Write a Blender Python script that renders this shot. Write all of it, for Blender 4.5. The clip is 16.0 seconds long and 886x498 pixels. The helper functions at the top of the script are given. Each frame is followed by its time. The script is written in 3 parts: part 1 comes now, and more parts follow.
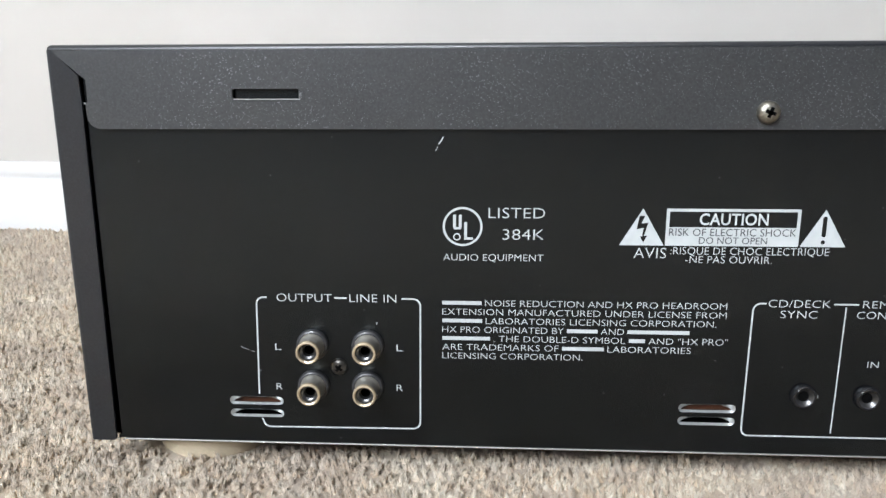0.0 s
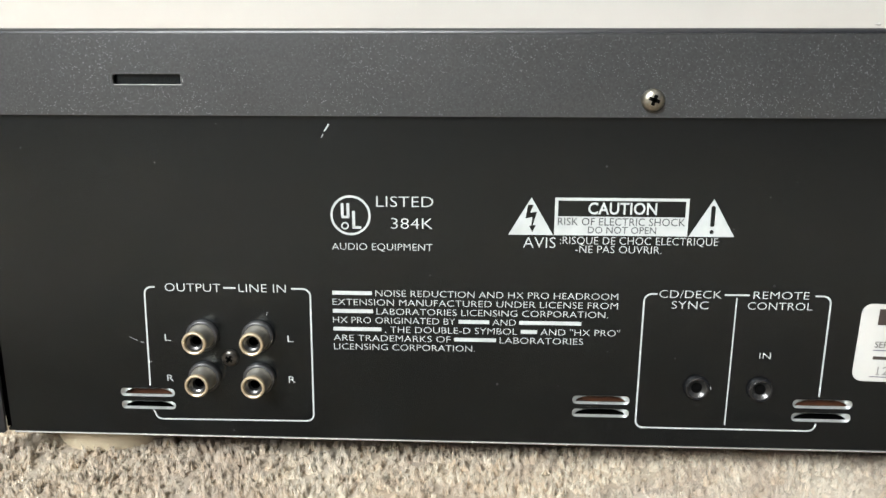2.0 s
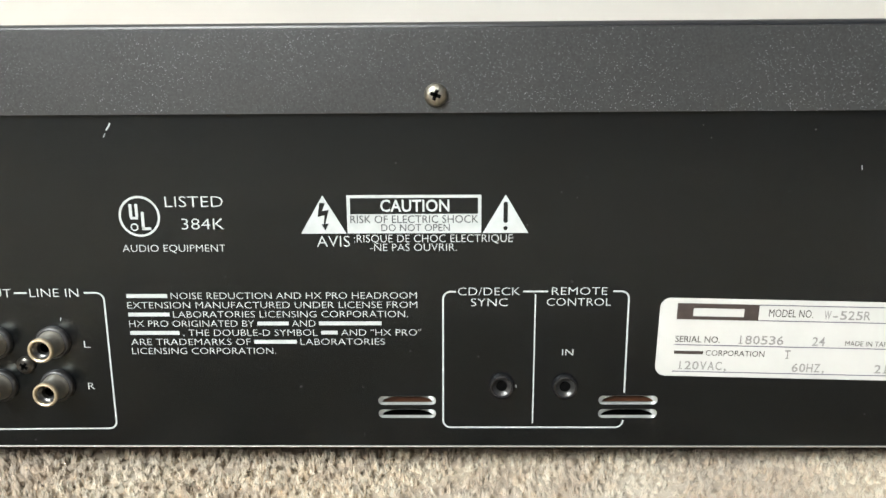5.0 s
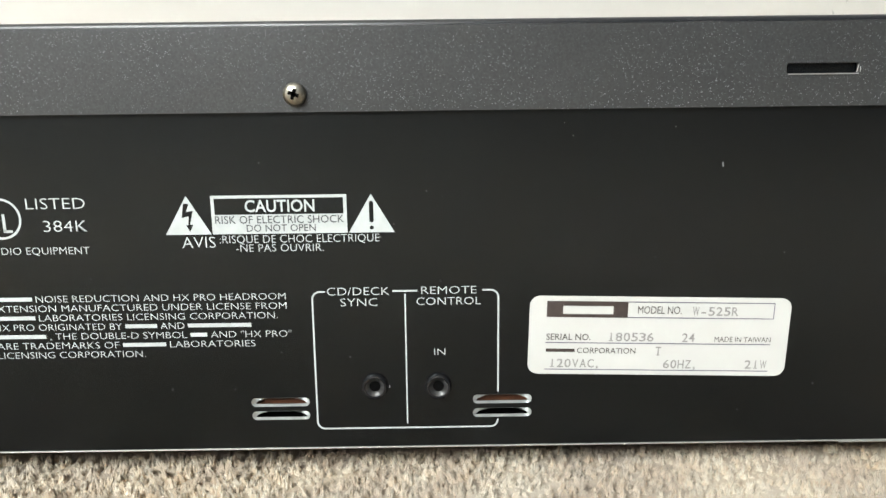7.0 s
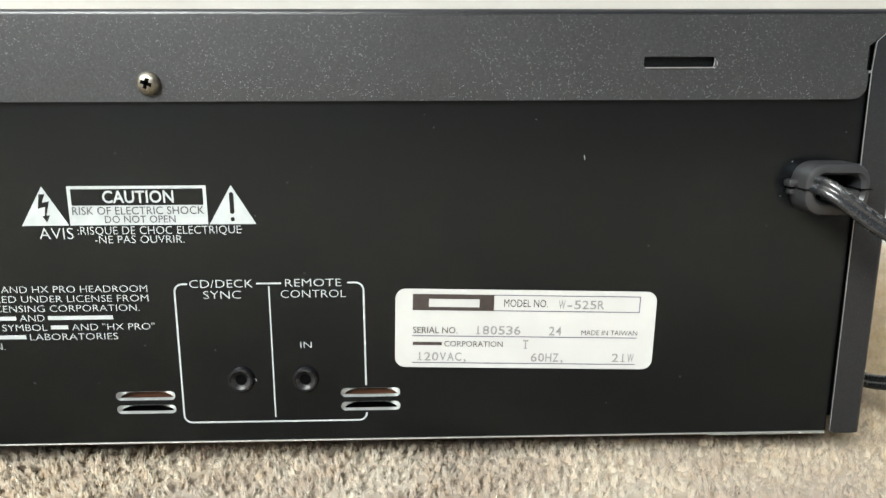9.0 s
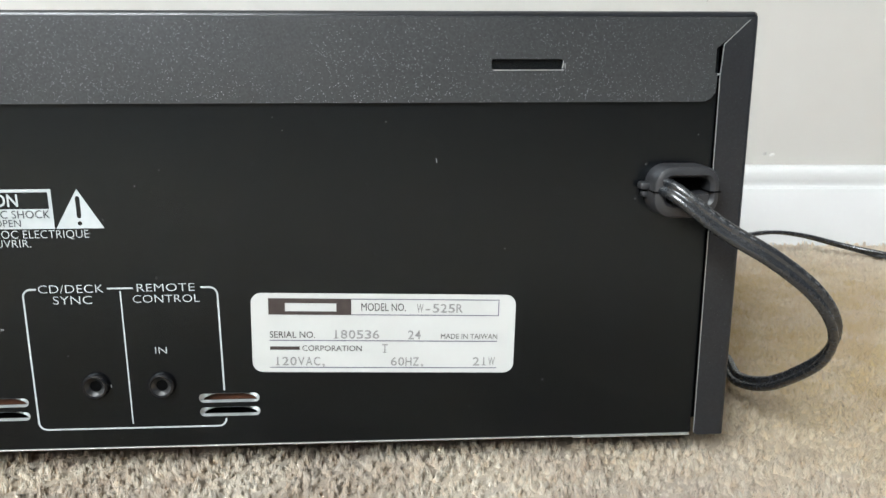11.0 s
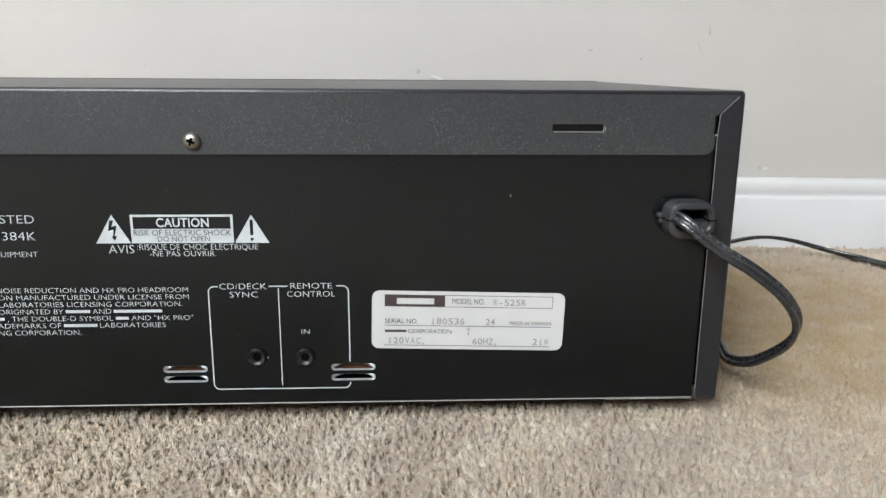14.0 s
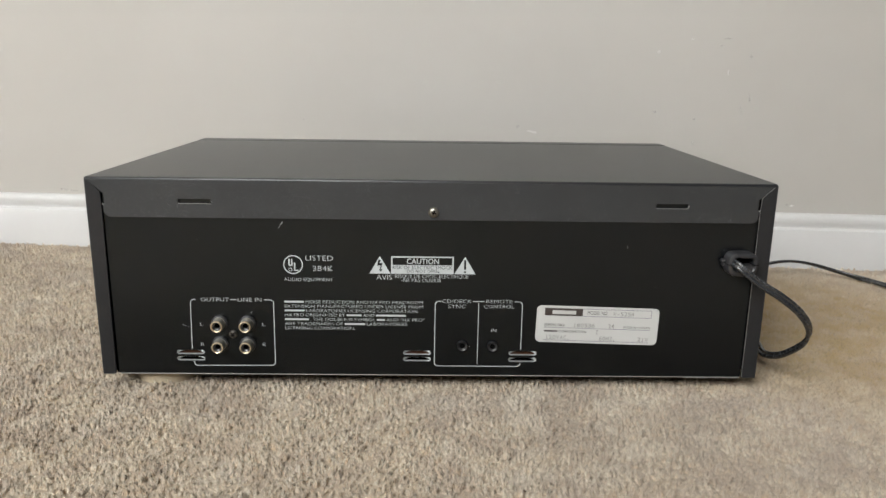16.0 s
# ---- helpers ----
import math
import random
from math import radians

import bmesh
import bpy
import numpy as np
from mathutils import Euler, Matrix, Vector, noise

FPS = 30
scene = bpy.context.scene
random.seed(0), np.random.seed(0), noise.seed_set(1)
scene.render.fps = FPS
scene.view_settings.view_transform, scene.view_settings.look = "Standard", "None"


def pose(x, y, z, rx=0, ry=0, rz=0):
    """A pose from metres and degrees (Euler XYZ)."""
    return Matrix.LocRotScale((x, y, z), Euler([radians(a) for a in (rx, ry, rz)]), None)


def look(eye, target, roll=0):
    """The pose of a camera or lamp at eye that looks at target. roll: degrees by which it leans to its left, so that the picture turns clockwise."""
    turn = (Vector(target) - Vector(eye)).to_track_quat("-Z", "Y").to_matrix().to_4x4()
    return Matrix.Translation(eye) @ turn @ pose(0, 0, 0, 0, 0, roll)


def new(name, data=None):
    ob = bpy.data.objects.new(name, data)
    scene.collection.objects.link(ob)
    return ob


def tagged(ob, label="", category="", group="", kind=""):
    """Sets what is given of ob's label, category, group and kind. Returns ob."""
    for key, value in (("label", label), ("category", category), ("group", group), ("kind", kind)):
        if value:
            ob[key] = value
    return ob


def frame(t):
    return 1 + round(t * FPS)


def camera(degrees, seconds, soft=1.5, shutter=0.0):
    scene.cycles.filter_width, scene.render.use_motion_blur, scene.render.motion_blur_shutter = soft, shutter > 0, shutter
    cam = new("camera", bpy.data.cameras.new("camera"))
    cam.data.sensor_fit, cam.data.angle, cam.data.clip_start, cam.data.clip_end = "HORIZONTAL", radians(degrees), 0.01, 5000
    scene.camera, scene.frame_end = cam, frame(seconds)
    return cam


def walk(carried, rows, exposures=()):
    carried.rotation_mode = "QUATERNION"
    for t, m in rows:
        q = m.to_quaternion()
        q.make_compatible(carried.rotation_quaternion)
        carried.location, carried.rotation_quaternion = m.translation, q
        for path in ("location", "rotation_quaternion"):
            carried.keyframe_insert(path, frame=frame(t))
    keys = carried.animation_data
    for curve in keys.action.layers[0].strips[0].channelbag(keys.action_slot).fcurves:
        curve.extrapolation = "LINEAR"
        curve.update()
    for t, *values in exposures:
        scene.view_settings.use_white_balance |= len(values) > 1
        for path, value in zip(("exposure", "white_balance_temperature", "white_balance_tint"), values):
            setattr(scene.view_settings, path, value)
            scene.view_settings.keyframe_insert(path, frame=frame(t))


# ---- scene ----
cam = camera(61.9, 16.0)
# seconds, eye x y z, yaw, pitch, roll
PATH = [
    (0.0, -0.08318, -0.22808, 0.13767, 3.292, -13.104, -0.172),
    (0.5, -0.07569, -0.22760, 0.13779, 3.200, -13.089, -0.123),
    (1.0, -0.06716, -0.22686, 0.13602, 3.145, -13.173, -0.047),
    (1.5, -0.05853, -0.22524, 0.13500, 2.886, -13.270, 0.054),
    (2.0, -0.05145, -0.22426, 0.13350, 2.526, -13.059, 0.146),
    (2.5, -0.04285, -0.22340, 0.13235, 2.306, -13.010, 0.063),
    (3.0, -0.03263, -0.22288, 0.13319, 2.090, -12.889, -0.068),
    (3.5, -0.02250, -0.22141, 0.13163, 1.889, -12.601, -0.136),
    (4.0, -0.01347, -0.22046, 0.13064, 1.519, -12.729, -0.162),
    (6.5, 0.03272, -0.21813, 0.13176, 0.033, -12.787, -0.718),
    (7.0, 0.04075, -0.21851, 0.12931, -0.339, -12.502, -0.679),
    (7.5, 0.04903, -0.21751, 0.12999, -0.690, -12.622, -0.595),
    (8.0, 0.05997, -0.21773, 0.12913, -1.031, -12.672, -0.508),
    (8.5, 0.06808, -0.21760, 0.12914, -1.488, -12.727, -0.320),
    (9.0, 0.07682, -0.21829, 0.12733, -1.691, -12.710, -0.173),
    (9.5, 0.08619, -0.21808, 0.12755, -1.914, -12.643, -0.193),
    (10.0, 0.09693, -0.21773, 0.12847, -2.254, -12.857, -0.216),
    (12.5, 0.12938, -0.22025, 0.12767, -3.335, -12.676, 0.033),
    (13.0, 0.12297, -0.22822, 0.12852, -3.143, -12.735, -0.011),
    (13.5, 0.10623, -0.25492, 0.14024, -3.018, -13.386, 0.102),
    (14.0, 0.08355, -0.29476, 0.15485, -2.811, -13.628, 0.379),
    (14.5, 0.05514, -0.34482, 0.16827, -1.740, -14.249, 0.581),
    (15.0, 0.03168, -0.37884, 0.17799, -1.371, -14.621, 0.725),
    (15.5, 0.01433, -0.41980, 0.19854, -1.289, -14.402, 0.763),
    (16.0, -0.00234, -0.46059, 0.21722, -1.070, -13.916, 0.824),
]
EXPOSURES = [(0.0, 0.33, 6120, 11), (2.0, 0.53, 6600, 8), (4.0, 0.59, 6700, 7), (7.0, 0.60, 6640, 6), (10.0, 0.56, 6540, 6), (12.3, 0.28, 5940, 9), (13.2, 0.28, 6000, 10),
             (14.2, 0.12, 6380, 10), (15.2, -0.11, 6580, 10), (16.0, -0.22, 6700, 10)]
walk(cam, [(t, look((x, y, z), (x - math.sin(radians(yaw)) * math.cos(radians(pitch)), y + math.cos(radians(yaw)) * math.cos(radians(pitch)), z + math.sin(radians(pitch))), roll))
           for t, x, y, z, yaw, pitch, roll in PATH], EXPOSURES)

# ---- light ----
world = bpy.data.worlds.new("sky")
scene.world = world
world.use_nodes = True
sky = world.node_tree.nodes.new("ShaderNodeTexSky")
sky.sky_type, sky.sun_disc = "NISHITA", False
sky.sun_elevation, sky.sun_rotation = radians(42), radians(70)
world.node_tree.nodes["Background"].inputs["Strength"].default_value = 0.1
world.node_tree.links.new(sky.outputs[0], world.node_tree.nodes["Background"].inputs["Color"])


def area_lamp(name, place, target, sx, sy, watts, colour):
    data = bpy.data.lights.new(name, "AREA")
    data.shape, data.size, data.size_y, data.energy, data.color = "RECTANGLE", sx, sy, watts, colour
    ob = new(name, data)
    ob.matrix_world = look(place, target)
    return ob


area_lamp("window_daylight", (-1.10, -1.82, 1.65), (0.0, 0.0, 0.3), 1.4, 1.1, 112, (0.95, 0.98, 1.0))

# ---- materials ----
def mix_colour(nt, fac, a, b):
    n = nt.nodes.new("ShaderNodeMix")
    n.data_type = "RGBA"
    for sock, v in ((n.inputs[0], fac), (n.inputs[6], a), (n.inputs[7], b)):
        if hasattr(v, "is_linked"):
            nt.links.new(v, sock)
        elif isinstance(v, tuple):
            sock.default_value = (*v, 1)
        else:
            sock.default_value = v
    return n.outputs[2]


def ramp(nt, value, lo, hi, a=0.0, b=1.0):
    n = nt.nodes.new("ShaderNodeMapRange")
    nt.links.new(value, n.inputs[0])
    for i, v in enumerate((lo, hi, a, b)):
        n.inputs[i + 1].default_value = v
    return n.outputs[0]


def noise_at(nt, coords, scale, detail=4.0, rough=0.55):
    n = nt.nodes.new("ShaderNodeTexNoise")
    nt.links.new(coords, n.inputs["Vector"])
    n.inputs["Scale"].default_value, n.inputs["Detail"].default_value, n.inputs["Roughness"].default_value = scale, detail, rough
    return n.outputs["Fac"]


def material(name, colour, rough=0.5, metal=0.0, other=None, scale=60.0, bump=0.0, bump_scale=900.0, rough_to=None, spec=0.5):
    """Principled surface with broad variation towards a second colour, and fine relief."""
    m = bpy.data.materials.new(name)
    m.use_nodes = True
    nt = m.node_tree
    p = nt.nodes["Principled BSDF"]
    co = nt.nodes.new("ShaderNodeNewGeometry").outputs["Position"]
    p.inputs["Metallic"].default_value, p.inputs["Roughness"].default_value = metal, rough
    p.inputs["Specular IOR Level"].default_value = spec
    broad = ramp(nt, noise_at(nt, co, scale), 0.32, 0.68)
    nt.links.new(mix_colour(nt, broad, colour, other or tuple(c * 0.86 for c in colour)), p.inputs["Base Color"])
    if rough_to is not None:
        nt.links.new(ramp(nt, noise_at(nt, co, scale * 3.7), 0.3, 0.7, rough, rough_to), p.inputs["Roughness"])
    if bump:
        b = nt.nodes.new("ShaderNodeBump")
        b.inputs["Strength"].default_value, b.inputs["Distance"].default_value = bump, 0.0004
        nt.links.new(noise_at(nt, co, bump_scale, 3.0), b.inputs["Height"])
        nt.links.new(b.outputs[0], p.inputs["Normal"])
    return m


def voronoi_at(nt, coords, scale):
    n = nt.nodes.new("ShaderNodeTexVoronoi")
    nt.links.new(coords, n.inputs["Vector"])
    n.inputs["Scale"].default_value = scale
    sep = nt.nodes.new("ShaderNodeSeparateColor")
    nt.links.new(n.outputs["Color"], sep.inputs[0])
    return n.outputs["Distance"], sep.outputs[0]


def maths(nt, op, a, b):
    n = nt.nodes.new("ShaderNodeMath")
    n.operation = op
    for sock, v in zip(n.inputs, (a, b)):
        if hasattr(v, "is_linked"):
            nt.links.new(v, sock)
        else:
            sock.default_value = v
    return n.outputs[0]


def speckled(name, colour, other, rough, flake, flake_scale, share, bump, spec, flake_metal=0.0):
    """Dark paint with scattered bright flakes or dust specks."""
    m = material(name, colour, rough, 0.0, other, 35.0, bump, 2600.0, None, spec)
    nt = m.node_tree
    p = nt.nodes["Principled BSDF"]
    co = nt.nodes.new("ShaderNodeNewGeometry").outputs["Position"]
    base = p.inputs["Base Color"].links[0].from_socket
    fac = None
    for k, sc in enumerate((flake_scale, flake_scale * 0.55)):
        dist, rnd = voronoi_at(nt, co, sc)
        spot = maths(nt, "MULTIPLY", maths(nt, "GREATER_THAN", rnd, 1 - share / (1 + 2 * k)), maths(nt, "LESS_THAN", dist, 0.36 - 0.08 * k))
        fac = spot if fac is None else maths(nt, "MAXIMUM", fac, spot)
    patch = ramp(nt, noise_at(nt, co, 22.0), 0.38, 0.66, 0.12, 1.0)
    fac = maths(nt, "MULTIPLY", fac, patch)
    grain = ramp(nt, noise_at(nt, co, 1500.0, 2.0), 0.35, 0.7)
    shade = mix_colour(nt, grain, base, tuple(c * 1.5 for c in colour))
    nt.links.new(mix_colour(nt, fac, shade, flake), p.inputs["Base Color"])
    if flake_metal:
        nt.links.new(maths(nt, "MULTIPLY", fac, flake_metal), p.inputs["Metallic"])
    return m


FLANGE_PAINT = speckled("flaked_charcoal_paint", (0.0240, 0.0256, 0.0266), (0.0185, 0.0200, 0.0212), 0.42, (0.30, 0.312, 0.325), 3300.0, 0.10, 0.16, 0.5, 0.35)
COVER_PAINT = speckled("charcoal_cover_paint", (0.012, 0.013, 0.015), (0.010, 0.0105, 0.012), 0.33, (0.06, 0.06, 0.06), 2800.0, 0.02, 0.14, 0.5)
PANEL_PAINT = speckled("satin_black_panel", (0.0020, 0.0023, 0.0028), (0.0015, 0.0017, 0.0021), 0.26, (0.16, 0.16, 0.155), 1500.0, 0.0009, 0.03, 0.52)
PANEL_PAINT.node_tree.nodes["Principled BSDF"].inputs["Specular Tint"].default_value = (0.82, 0.93, 1.0, 1)
INK = material("white_printing_ink", (0.46, 0.49, 0.49), 0.5, 0, (0.41, 0.44, 0.44), 300.0)
DARK_INK = material("dark_knockout_print", (0.03, 0.03, 0.034), 0.4)
STICKER = material("white_sticker_paper", (0.515, 0.52, 0.50), 0.38, 0, (0.49, 0.495, 0.475), 60.0)
STICKER_INK = material("brown_black_label_ink", (0.035, 0.026, 0.024), 0.45, 0, (0.05, 0.038, 0.034), 400.0)
LINE_INK = material("violet_grey_label_rule", (0.10, 0.09, 0.14), 0.5)
TYPED_INK = material("grey_impact_typed_ink", (0.17, 0.165, 0.16), 0.6, 0, (0.30, 0.29, 0.285), 2500.0)
NICKEL = material("warm_nickel_plating", (0.76, 0.64, 0.46), 0.34, 0.85, (0.68, 0.57, 0.41), 500.0, 0.03, 900.0, 0.46)
STEEL = material("dull_nickel_barrel", (0.50, 0.475, 0.42), 0.36, 0.75, (0.40, 0.38, 0.335), 300.0, 0.05, 900.0)
ZINC = material("bare_zinc_steel", (0.55, 0.57, 0.57), 0.36, 0.7, (0.46, 0.48, 0.48), 200.0, 0.05, 900.0)
DULL_ZINC = material("dulled_zinc_plate", (0.30, 0.30, 0.28), 0.5, 0.4, (0.24, 0.24, 0.22), 200.0)
SCREW_METAL = material("brown_black_zinc_screw", (0.36, 0.345, 0.30), 0.34, 1.0, (0.22, 0.205, 0.17), 700.0, 0.35, 1300.0, 0.46)
DARK_CHROME = material("dark_chrome", (0.13, 0.13, 0.13), 0.30, 0.9, (0.10, 0.10, 0.10), 400.0)
SCREW_BLACK = material("black_oxide_screw", (0.10, 0.095, 0.088), 0.33, 0.9, (0.06, 0.056, 0.05), 900.0)
GLOSS_PLASTIC = material("glossy_black_plastic", (0.012, 0.012, 0.013), 0.16, 0, (0.009, 0.009, 0.010), 120.0)
PLASTIC = material("black_moulded_plastic", (0.030, 0.030, 0.032), 0.32, 0, (0.022, 0.022, 0.024), 120.0, 0.08, 1500.0, 0.42, 0.7)
RUBBER = material("black_cord_jacket", (0.013, 0.014, 0.016), 0.22, 0, (0.017, 0.018, 0.020), 150.0, 0.03, 1200.0, 0.30, 1.0)
CORD_PRINT = material("grey_cord_printing", (0.085, 0.085, 0.088), 0.5)
# glossless black that paints the shade inside holes and behind openings
HOLE = material("unlit_cavity", (0.004, 0.004, 0.004), 0.9, spec=0.0)
BOARD = material("brown_circuit_board", (0.12, 0.042, 0.018), 0.5, 0, (0.08, 0.03, 0.014), 300.0)
FOOT = material("champagne_plastic_foot", (0.64, 0.55, 0.40), 0.38, 0, (0.58, 0.50, 0.36), 80.0)
FRONT = material("black_front_plastic", (0.02, 0.02, 0.021), 0.35, 0, (0.03, 0.03, 0.03), 50.0)
WALL_PAINT = material("eggshell_greige_wall_paint", (0.44, 0.425, 0.390), 0.55, 0, (0.42, 0.404, 0.369), 5.0, 0.12, 700.0, 0.65, 0.3)
TRIM_PAINT = material("semi_gloss_white_trim_paint", (0.57, 0.568, 0.556), 0.30, 0, (0.545, 0.542, 0.528), 14.0, 0.06, 260.0, 0.42)
SCUFF = material("scuffed_paint_chip", (0.24, 0.23, 0.21), 0.8, 0, (0.55, 0.53, 0.50), 500.0)
CHIP = material("bare_plaster_chip", (0.56, 0.55, 0.52), 0.7, 0, (0.56, 0.55, 0.52), 500.0)
CEILING_PAINT = material("flat_white_ceiling_paint", (0.80, 0.79, 0.77), 0.9, 0, (0.77, 0.76, 0.74), 6.0)
GLASS = bpy.data.materials.new("window_glass")
GLASS.use_nodes = True
g = GLASS.node_tree.nodes["Principled BSDF"]
g.inputs["Transmission Weight"].default_value, g.inputs["Roughness"].default_value, g.inputs["IOR"].default_value = 1.0, 0.0, 1.45


def carpet_material(name, dim):
    m = bpy.data.materials.new(name)
    m.use_nodes = True
    nt = m.node_tree
    p = nt.nodes["Principled BSDF"]
    geo = nt.nodes.new("ShaderNodeNewGeometry")
    co = geo.outputs["Position"]
    light, mid, tan = (1.0 * dim, 0.92 * dim, 0.775 * dim), (0.86 * dim, 0.73 * dim, 0.56 * dim), (0.76 * dim, 0.585 * dim, 0.395 * dim)
    c = mix_colour(nt, ramp(nt, geo.outputs["Random Per Island"], 0.1, 0.9), light, mid)
    c = mix_colour(nt, ramp(nt, geo.outputs["Random Per Island"], 0.86, 1.0, 0.0, 0.5), c, tan)
    c = mix_colour(nt, ramp(nt, noise_at(nt, co, 17.0, 3.0), 0.47, 0.62, 0.0, 0.6), c, (0.66 * dim, 0.55 * dim, 0.45 * dim))
    c = mix_colour(nt, ramp(nt, noise_at(nt, co, 170.0, 2.0), 0.50, 0.66, 0.0, 0.5), c, tan)
    c = mix_colour(nt, ramp(nt, noise_at(nt, co, 75.0, 3.0), 0.48, 0.62, 0.0, 0.55), c, (0.68 * dim, 0.545 * dim, 0.42 * dim))
    c = mix_colour(nt, ramp(nt, noise_at(nt, co, 24.0, 5.0, 0.65), 0.52, 0.66, 0.0, 0.6), c, (1.0 * dim, 0.925 * dim, 0.80 * dim))
    # a yellow-brown patch right of the deck, uneven at its edge
    sep = nt.nodes.new("ShaderNodeVectorMath")
    sep.operation = "DISTANCE"
    nt.links.new(co, sep.inputs[0])
    sep.inputs[1].default_value = (0.33, 0.13, 0.0)
    edge = maths(nt, "ADD", sep.outputs["Value"], maths(nt, "MULTIPLY", noise_at(nt, co, 14.0, 4.0), 0.09))
    c = mix_colour(nt, maths(nt, "MULTIPLY", ramp(nt, edge, 0.13, 0.25, 0.95, 0.0), ramp(nt, noise_at(nt, co, 48.0, 4.0), 0.34, 0.62, 0.45, 1.0)), c, (0.66 * dim, 0.485 * dim, 0.235 * dim))
    # two darker brown patches in the pile, broken up by fine noise
    for spot, reach in (((0.16, -0.20, 0.0), 0.17), ((-0.10, -0.22, 0.0), 0.11)):
        far = nt.nodes.new("ShaderNodeVectorMath")
        far.operation = "DISTANCE"
        nt.links.new(co, far.inputs[0])
        far.inputs[1].default_value = spot
        edge = maths(nt, "ADD", far.outputs["Value"], maths(nt, "MULTIPLY", noise_at(nt, co, 21.0, 4.0), 0.16))
        c = mix_colour(nt, maths(nt, "MULTIPLY", ramp(nt, edge, reach + 0.04, reach + 0.11, 0.5, 0.0), ramp(nt, noise_at(nt, co, 260.0, 3.0), 0.36, 0.62, 0.1, 1.0)), c, (0.56 * dim, 0.45 * dim, 0.34 * dim))
    nt.links.new(c, p.inputs["Base Color"])
    p.inputs["Roughness"].default_value = 0.85
    p.inputs["Specular IOR Level"].default_value = 0.25
    p.inputs["Sheen Weight"].default_value = 0.4
    b = nt.nodes.new("ShaderNodeBump")
    b.inputs["Strength"].default_value, b.inputs["Distance"].default_value = 0.7, 0.0006
    nt.links.new(noise_at(nt, co, 1900.0, 4.0, 0.7), b.inputs["Height"])
    nt.links.new(b.outputs[0], p.inputs["Normal"])
    # yarn lets some light through
    thin, both = nt.nodes.new("ShaderNodeBsdfTranslucent"), nt.nodes.new("ShaderNodeMixShader")
    nt.links.new(c, thin.inputs["Color"])
    both.inputs[0].default_value = 0.5
    nt.links.new(p.outputs[0], both.inputs[1])
    nt.links.new(thin.outputs[0], both.inputs[2])
    nt.links.new(both.outputs[0], nt.nodes["Material Output"].inputs["Surface"])
    return m


PILE = carpet_material("beige_cut_pile_yarn", 0.95)
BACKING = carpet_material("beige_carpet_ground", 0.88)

# ---- mesh helpers ----
def part(name, bm, mat, parent=None, label="", smooth=False):
    me = bpy.data.meshes.new(name)
    bm.normal_update()
    bm.to_mesh(me)
    bm.free()
    me.materials.append(mat)
    if smooth:
        me.shade_smooth()
        me.set_sharp_from_angle(angle=radians(38))
    ob = new(name, me)
    if parent:
        ob.parent = parent
    if label:
        ob["label"] = label
    return ob


def box(bm, x0, x1, y0, y1, z0, z1, bevel=0.0, segments=2):
    made = bmesh.ops.create_cube(bm, size=1.0, matrix=Matrix.LocRotScale(((x0 + x1) / 2, (y0 + y1) / 2, (z0 + z1) / 2), None, (x1 - x0, y1 - y0, z1 - z0)))
    if bevel:
        edges = {e for v in made["verts"] for e in v.link_edges}
        bmesh.ops.bevel(bm, geom=list(edges), offset=bevel, segments=segments, profile=0.5, affect="EDGES")
    return bm


def rounded(x0, x1, z0, z1, r, n=6):
    """An outline of a rounded rectangle in x, z."""
    out = []
    for cx, cz, a0 in ((x1 - r, z1 - r, 0), (x0 + r, z1 - r, 90), (x0 + r, z0 + r, 180), (x1 - r, z0 + r, 270)):
        out += [(cx + r * math.cos(radians(a0 + 90 * k / n)), cz + r * math.sin(radians(a0 + 90 * k / n))) for k in range(n + 1)]
    return out


def ring(cx, cz, r, n=32):
    return [(cx + r * math.cos(2 * math.pi * k / n), cz + r * math.sin(2 * math.pi * k / n)) for k in range(n)]


def plate(bm, loops, y, thick):
    """A sheet in the x, z plane with its face at y towards -y; the loops after the first are holes."""
    front, edges = [], []
    for loop in loops:
        vs = [bm.verts.new((x, y, z)) for x, z in loop]
        front.append(vs)
        edges += [bm.edges.new((vs[i - 1], vs[i])) for i in range(len(vs))]
    faces = [f for f in bmesh.ops.triangle_fill(bm, edges=edges, use_beauty=True, use_dissolve=False)["geom"] if isinstance(f, bmesh.types.BMFace)]
    for f in faces:
        f.normal_update()
        if f.normal.y > 0:
            f.normal_flip()
    if thick:
        for vs in front:
            back = [bm.verts.new((v.co.x, y + thick, v.co.z)) for v in vs]
            for i in range(len(vs)):
                bm.faces.new((vs[i - 1], vs[i], back[i], back[i - 1]))
        bmesh.ops.recalc_face_normals(bm, faces=bm.faces[:])
    return bm


def lathe(bm, cx, cz, profile, n=32):
    """A turned piece about an axis along y; profile of (radius, y)."""
    rows = []
    for r, y in profile:
        rows.append([bm.verts.new((cx + r * math.cos(2 * math.pi * k / n), y, cz + r * math.sin(2 * math.pi * k / n))) for k in range(n)] if r > 1e-6 else [bm.verts.new((cx, y, cz))])
    for a, b in zip(rows, rows[1:]):
        for k in range(n):
            j = (k + 1) % n
            if len(a) == 1 and len(b) > 1:
                bm.faces.new((a[0], b[j], b[k]))
            elif len(b) == 1 and len(a) > 1:
                bm.faces.new((a[k], a[j], b[0]))
            elif len(a) > 1:
                bm.faces.new((a[k], a[j], b[j], b[k]))
    bmesh.ops.recalc_face_normals(bm, faces=bm.faces[:])
    return bm


